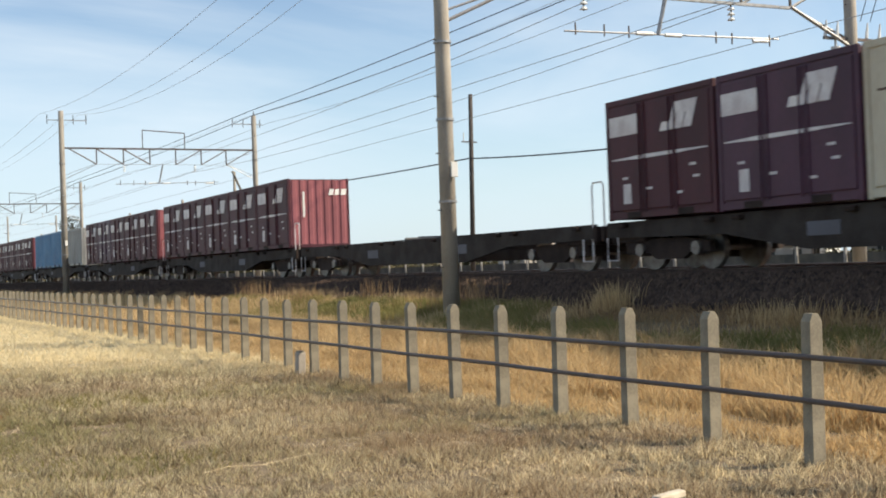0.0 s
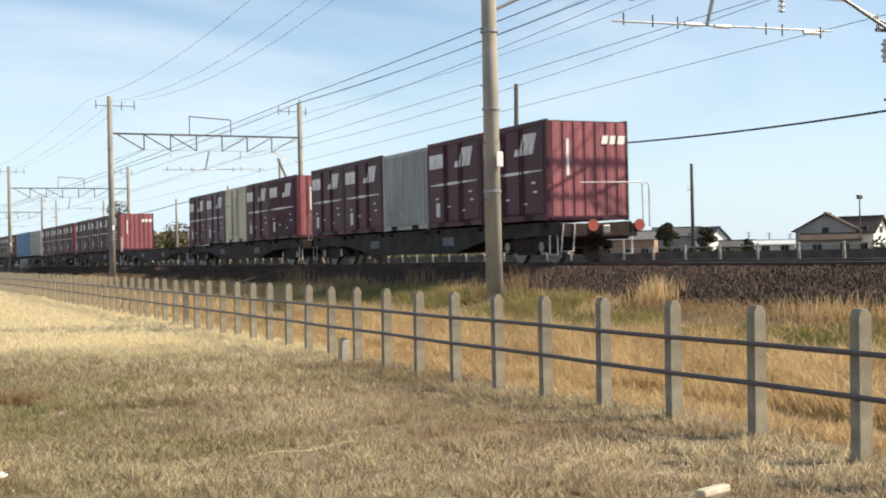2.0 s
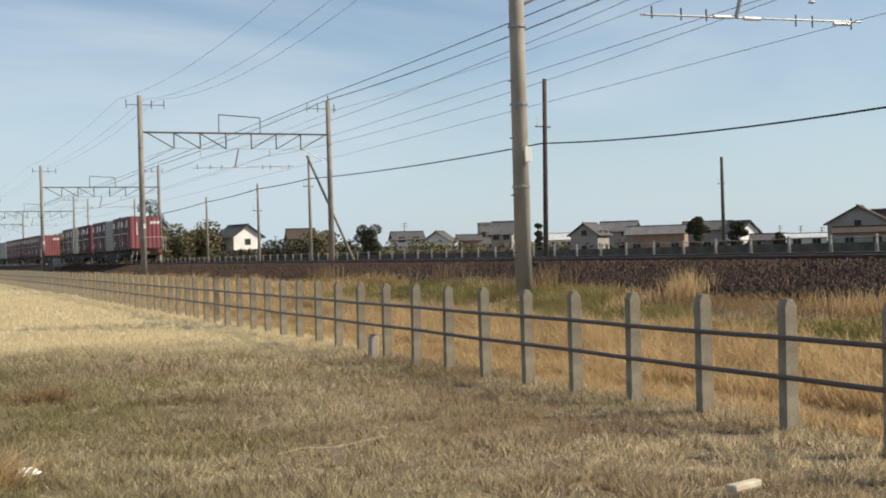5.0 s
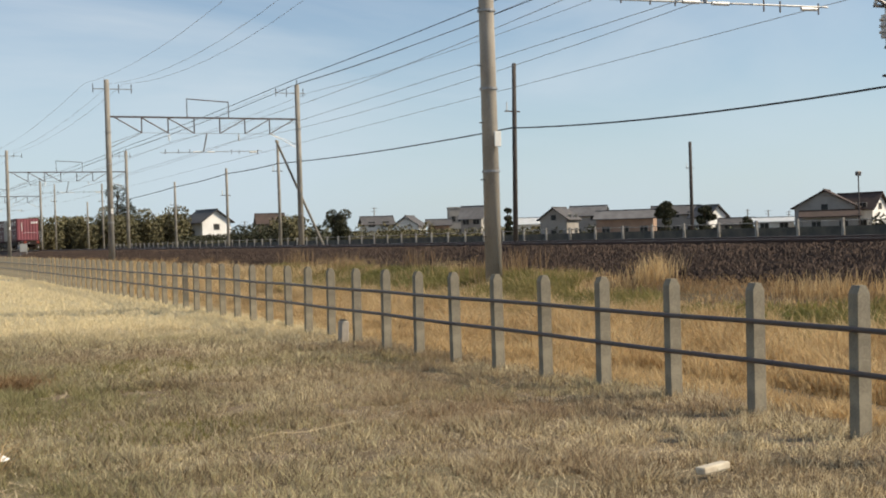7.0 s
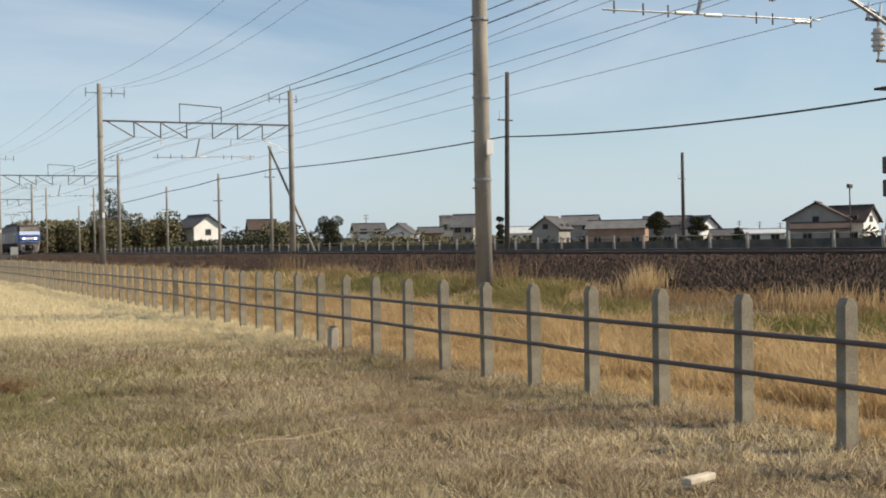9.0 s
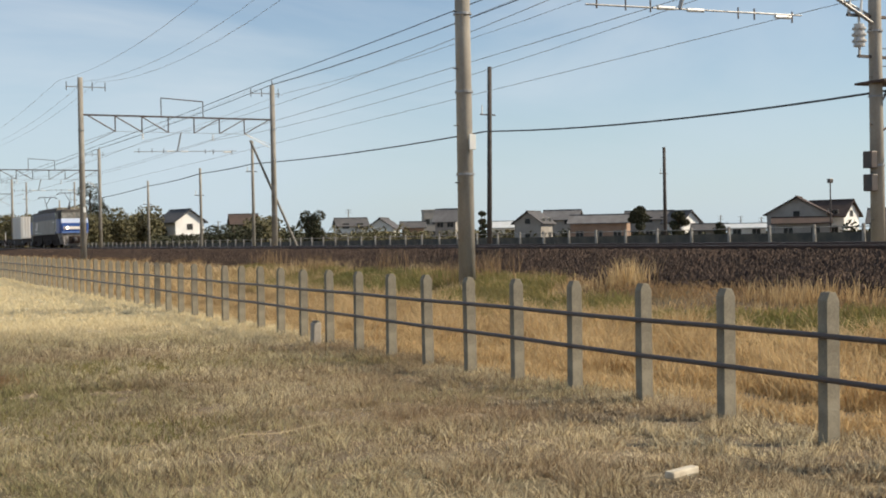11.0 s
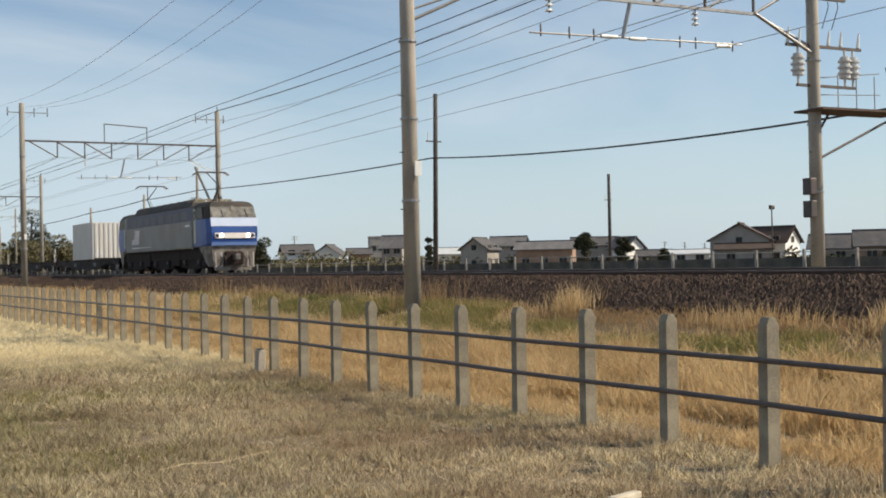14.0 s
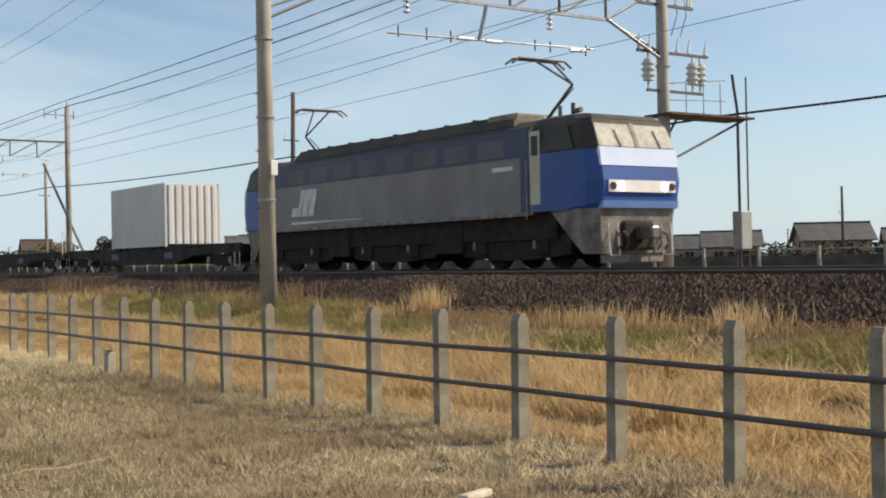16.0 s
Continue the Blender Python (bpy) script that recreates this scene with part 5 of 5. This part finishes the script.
def tree(deg, dist, top, spread, label="dark round-crowned evergreen tree", trunk=0.35, material=LEAF):
    x, y = at_bearing(deg, dist)
    t = thing("tree", label, "tree", "background trees", at=pose(x, y, 0.2))
    h = top - 0.2
    s = Shape()
    s.line([(0, 0, 0), (0.05, 0, h * 0.3), (-0.04, 0.05, h * 0.6), (0, 0, h * 0.85)], trunk * 0.5, 7)
    for k in range(5):
        a = k * 1.3
        s.bar((0, 0, h * (0.3 + 0.08 * k)), (spread * 0.6 * math.cos(a), spread * 0.6 * math.sin(a), h * (0.5 + 0.08 * k)), 0.09, 0.03, 5)
    part("trunk", s, BARK, t)
    n = 14
    low = h * 0.16
    cz = rng.uniform(low, h * 0.9, n)
    sh = np.sqrt(np.clip(1 - ((cz - (low + h) / 2) / ((h - low) / 2)) ** 2, 0.15, 1))
    a = rng.uniform(0, 6.28, n)
    r = spread * 0.6 * rng.uniform(0.3, 1, n) * sh
    me = leaves(np.stack([r * np.cos(a), r * np.sin(a), cz], 1), np.full(n, spread * 0.42), 6000, 0.13)
    me.materials.append(material)
    part("crown", me, None, t)
    return t


for deg, dist, top, spread in ((34.7, 185, 5.8, 1.9), (36.5, 185, 5.15, 1.7), (19.5, 170, 5.6, 2.3), (27.45, 210, 6.4, 1.2), (38.35, 200, 3.2, 1.1), (11.75, 222, 7.3, 1.0)):
    tree(deg, dist, top, spread)
tree(9.55, 235, 13.0, 3.9, "tall dark tree with an open uneven crown", 0.5)


def woods(deg0, deg1, dist, h0, h1, count, size, material, label):
    n = 70
    b = np.linspace(deg0, deg1, n) + rng.uniform(-0.1, 0.1, n)
    dd = dist + rng.uniform(-8, 8, n)
    hh = rng.uniform(h0, h1, n)
    c = []
    r = []
    for bb, d, h in zip(b, dd, hh):
        x, y = at_bearing(bb, d)
        for z in np.arange(0.6, h, 1.3):
            c.append((x, y, z))
            r.append(1.35)
    me = leaves(np.array(c), np.array(r), count, size)
    me.materials.append(material)
    tagged(new("woods", me), label, "trees", kind="stuff")


woods(5.6, 12.7, 222, 4.8, 7.2, 40000, 0.24, BAMBOO, "belt of olive-green bamboo and trees behind the line")
woods(6.0, 12.9, 230, 3.0, 5.4, 18000, 0.30, LEAF, "dark evergreen belt behind the line")
woods(14.6, 17.2, 200, 2.4, 4.2, 9000, 0.22, LEAF, "dark hedge and low trees behind the line")
woods(16.6, 17.8, 200, 3.6, 5.4, 7000, 0.24, BAMBOO, "olive shrubs behind the line")
woods(17.8, 18.9, 215, 2.4, 3.4, 3000, 0.30, LEAF, "dark shrubs behind the line")
woods(22.0, 30.0, 240, 1.0, 2.6, 9000, 0.26, BAMBOO, "low scrub across the fields")
woods(12.5, 14.4, 212, 1.2, 2.6, 5000, 0.22, LEAF, "low dark hedge before the white house")
woods(17.6, 24.0, 235, 1.2, 3.4, 9000, 0.26, BAMBOO, "olive scrub and reeds before the houses")
woods(44.0, 62.0, 190, 0.8, 2.2, 9000, 0.30, LEAF, "dark low hedge across the fields")
woods(49.0, 60.0, 150, 0.9, 2.3, 7000, 0.22, LEAF, "dark hedge before the low houses")
woods(30.0, 44.0, 240, 0.8, 2.0, 7000, 0.30, LEAF, "dark low hedge across the fields")

# ---- houses ----
PLASTER = mat("white_plaster", (0.80, 0.79, 0.76), 0.8, (0.68, 0.66, 0.62), 0.6, 0.6, 12, 0.05)
GREYWALL = mat("grey_plaster", (0.34, 0.32, 0.29), 0.85, (0.25, 0.23, 0.21), 0.6, 0.7, 12, 0.05)
TANWALL = mat("tan_plaster", (0.34, 0.23, 0.165), 0.85, (0.24, 0.165, 0.12), 0.6, 0.7, 12, 0.05)
TILE = mat("slate_roof_tile", (0.075, 0.074, 0.078), 0.8, (0.12, 0.112, 0.108), 0.8, 0.8, 12, 0.2)
BROWNTILE = mat("brown_roof_tile", (0.085, 0.06, 0.05), 0.8, (0.055, 0.042, 0.036), 0.8, 0.8, 12, 0.2)
GREYTILE = mat("weathered_grey_tile", (0.17, 0.165, 0.165), 0.8, (0.115, 0.11, 0.108), 0.8, 0.8, 12, 0.2)
TIN = mat("pale_tin_roof", (0.60, 0.62, 0.62), 0.4, (0.45, 0.46, 0.45), 0.8, 0.6, 12, 0.05)


def house(deg, dist, wide, deep, eave, ridge, turn, wall, roof, label, annex=0.0, hip=0.0):
    """A gabled house; its ridge runs along local x, turned by turn degrees."""
    x, y = at_bearing(deg, dist)
    h = thing("house", label, "house", "houses across the fields", at=pose(x, y, 0.2, 0, 0, turn))
    w, d = wide / 2, deep / 2
    e, r = eave - 0.2, ridge - 0.2
    part("wall", Shape().rings([[(-w, -d, 0), (-w, d, 0), (-w, d, e), (-w, 0, r - 0.12), (-w, -d, e)], [(w, -d, 0), (w, d, 0), (w, d, e), (w, 0, r - 0.12), (w, -d, e)]]), wall, h)
    o, th = 0.6, 0.16
    slope = (r - e) / d
    for s in (-1, 1):
        a, b = (s * (d + o), e - slope * o), (0, r)
        part("roof", Shape().rings([[(-w - o + hip * (q == b), q[0], q[1] + t) for q, t in ((a, 0), (a, th), (b, th), (b, 0))], [(w + o - hip * (q == b), q[0], q[1] + t) for q, t in ((a, 0), (a, th), (b, th), (b, 0))]]), roof, h)
    part("ridge_cap", Shape().box(-w - o + hip, -0.15, r + th - 0.05, w + o - hip, 0.15, r + th + 0.15, 0.03), roof, h)
    floors = 2 if eave > 4 else 1
    for f in range(floors):
        z = 0.9 + f * 2.7
        for k in range(max(2, int(wide / 3))):
            xx = -w + wide * (k + 0.5) / max(2, int(wide / 3))
            win = part("window", Shape().box(xx - 0.75, -d - 0.05, z, xx + 0.75, -d + 0.02, z + 1.2), PALEPOST, h)
            for q in (-0.36, 0.36):
                part("pane", Shape().box(xx + q - 0.32, -d - 0.07, z + 0.06, xx + q + 0.32, -d - 0.045, z + 1.14), GLASS, win)
        for s in (-1, 1):
            win = part("window", Shape().box(min(s * w - 0.02 * s, s * w + 0.05 * s), -0.6, z, max(s * w - 0.02 * s, s * w + 0.05 * s), 0.6, z + 1.1), PALEPOST, h)
            part("pane", Shape().box(min(s * w + 0.03 * s, s * w + 0.07 * s), -0.52, z + 0.06, max(s * w + 0.03 * s, s * w + 0.07 * s), 0.52, z + 1.04), GLASS, win)
    if annex:
        part("lean_to_roof", Shape().extrude_x([(-d - annex - 0.4, 2.3), (-d, 3.2), (-d, 3.35), (-d - annex - 0.4, 2.45)], -w - 0.4, w + 0.4), roof, h)
        part("annex_wall", Shape().box(-w, -d - annex, 0, w, -d, 2.45), wall, h)
    return h


house(41.85, 215, 8.0, 9.6, 4.5, 7.1, 42, GREYWALL, BROWNTILE, "large grey gabled house with brown tiled roofs")
house(43.25, 219, 7.0, 5.4, 4.2, 6.5, -70, PLASTER, BROWNTILE, "white-walled house wing with brown tiled roof")
house(41.95, 207, 8.4, 3.4, 2.9, 3.6, -42, GREYWALL, BROWNTILE, "low grey front wing with a brown tiled lean-to roof")
house(29.85, 235, 6.0, 5.4, 4.2, 6.1, 38, GREYWALL, TILE, "grey house with dark tiled roof")
house(31.2, 258, 7.0, 6.0, 5.0, 6.7, -44, GREYWALL, GREYTILE, "tall grey house with a weathered grey roof")
house(32.95, 230, 10.4, 6.5, 3.8, 5.1, -40, TANWALL, GREYTILE, "long tan house with a weathered grey roof")
house(35.2, 255, 9.0, 6.5, 4.6, 6.1, -37, GREYWALL, TILE, "long grey house with dark slate roof")
house(36.65, 245, 4.6, 5.0, 3.9, 5.8, -80, PLASTER, TILE, "small white gabled house with dark roof behind trees")
house(37.9, 240, 6.0, 5.0, 2.1, 3.1, -38, GREYWALL, TILE, "low grey shed with dark roof")
house(39.55, 225, 6.6, 5.0, 2.3, 2.9, -40, PLASTER, TIN, "low white shed with pale tin roof")
house(21.3, 260, 6.0, 5.4, 4.5, 5.9, -12, PLASTER, TILE, "white house with grey tiled roof")
house(22.85, 255, 6.2, 5.4, 3.9, 5.7, 52, PLASTER, TILE, "small white gabled house with grey tiled roof")
house(24.2, 262, 4.6, 5.0, 3.9, 4.9, -24, TANWALL, TILE, "low brown house with dark roof")
house(13.5, 225, 7.0, 5.6, 5.4, 7.3, 104, PLASTER, TILE, "white gabled house with dark tiled roof behind hedges")
house(16.35, 255, 5.0, 5.0, 5.3, 7.0, -10, TANWALL, BROWNTILE, "brown-roofed house behind trees")
house(25.85, 270, 4.6, 5.0, 5.4, 7.7, -40, GREYWALL, GREYTILE, "grey two-storey house with tiled roof")
house(28.5, 280, 6.0, 5.0, 3.7, 4.9, -30, PLASTER, TIN, "pale low house with tin roof far across the fields")
house(46.2, 200, 9.0, 7.0, 2.7, 4.6, -50, GREYWALL, TILE, "low grey house with tiled roof")
house(48.0, 190, 8.0, 7.0, 2.9, 4.9, -45, TANWALL, TILE, "low tan house with tiled roof")
house(52.4, 165, 8.4, 6.5, 3.3, 5.2, -40, TANWALL, TILE, "low tan house with dark tiled roof behind a hedge")
house(56.0, 170, 8.0, 7.0, 2.7, 4.4, -50, PLASTER, TILE, "low white house with dark tiled roof")
house(5.6, 330, 10, 8, 3.4, 6.0, 10, GREYWALL, TILE, "grey-roofed house far down the line")
flat = thing("apartment_block", "pale flat-roofed apartment block far across the fields", "building", at=pose(*at_bearing(25.0, 290), 0.2, 0, 0, -20))
part("wall", Shape().box(-1.7, -3, 0, 1.7, 3, 7.7), GREYWALL, flat)
part("parapet", Shape().box(-1.8, -3.1, 7.7, 1.8, 3.1, 8.0), GREYWALL, flat)
for f in range(2):
    for k in range(2):
        win = part("window", Shape().box(-1.4 + k * 1.6, -3.06, 1.6 + f * 2.9, -0.2 + k * 1.6, -2.98, 3.0 + f * 2.9), PALEPOST, flat)
        part("pane", Shape().box(-1.3 + k * 1.6, -3.09, 1.7 + f * 2.9, -0.3 + k * 1.6, -3.05, 2.9 + f * 2.9), GLASS, win)

# ---- distant masts ----
for deg, dist, top in ((21.2, 300, 9.0), (31.2, 300, 7.4), (39.3, 300, 5.4), (38.4, 310, 5.8), (40.2, 300, 5.0), (15.2, 300, 6.6), (27.5, 320, 6.0), (44.0, 300, 5.0), (50.5, 260, 6.6), (47.6, 260, 6.0)):
    x, y = at_bearing(deg, dist)
    p = thing("utility_pole", "distant grey utility pole with crossarms", "utility pole", "distant poles", at=pose(x, y, 0.2))
    part("shaft", pole_shape(top - 0.2, 0.16, 0.11), CONCRETE, p)
    for z in (top - 0.5, top - 1.2):
        part("crossarm", Shape().box(-0.8, -0.05, z, 0.8, 0.05, z + 0.08), DARKSTEEL, p)
lampx, lampy = at_bearing(43.2, 205)
fl = thing("floodlight_mast", "slim floodlight mast beside the houses", "light mast", at=pose(lampx, lampy, 0.2))
part("shaft", pole_shape(8.9, 0.13, 0.10), DARKSTEEL, fl)
part("lamp_head", Shape().box(-0.45, -0.3, 8.9, 0.45, 0.3, 9.6, 0.1), DARKSTEEL, fl)
rb = thing("relay_box", "small pale relay box on posts beside the track", "relay box", at=pose(12.2, 128, 0.5))
part("box", Shape().box(-0.35, -0.25, 0.7, 0.35, 0.25, 1.5, 0.02), GREYPAINT, rb)
for xx in (-0.3, 0.3):
    part("leg", Shape().bar((xx, 0, -0.2), (xx, 0, 0.72), 0.05, n=6), PALEPOST, rb)


motions()
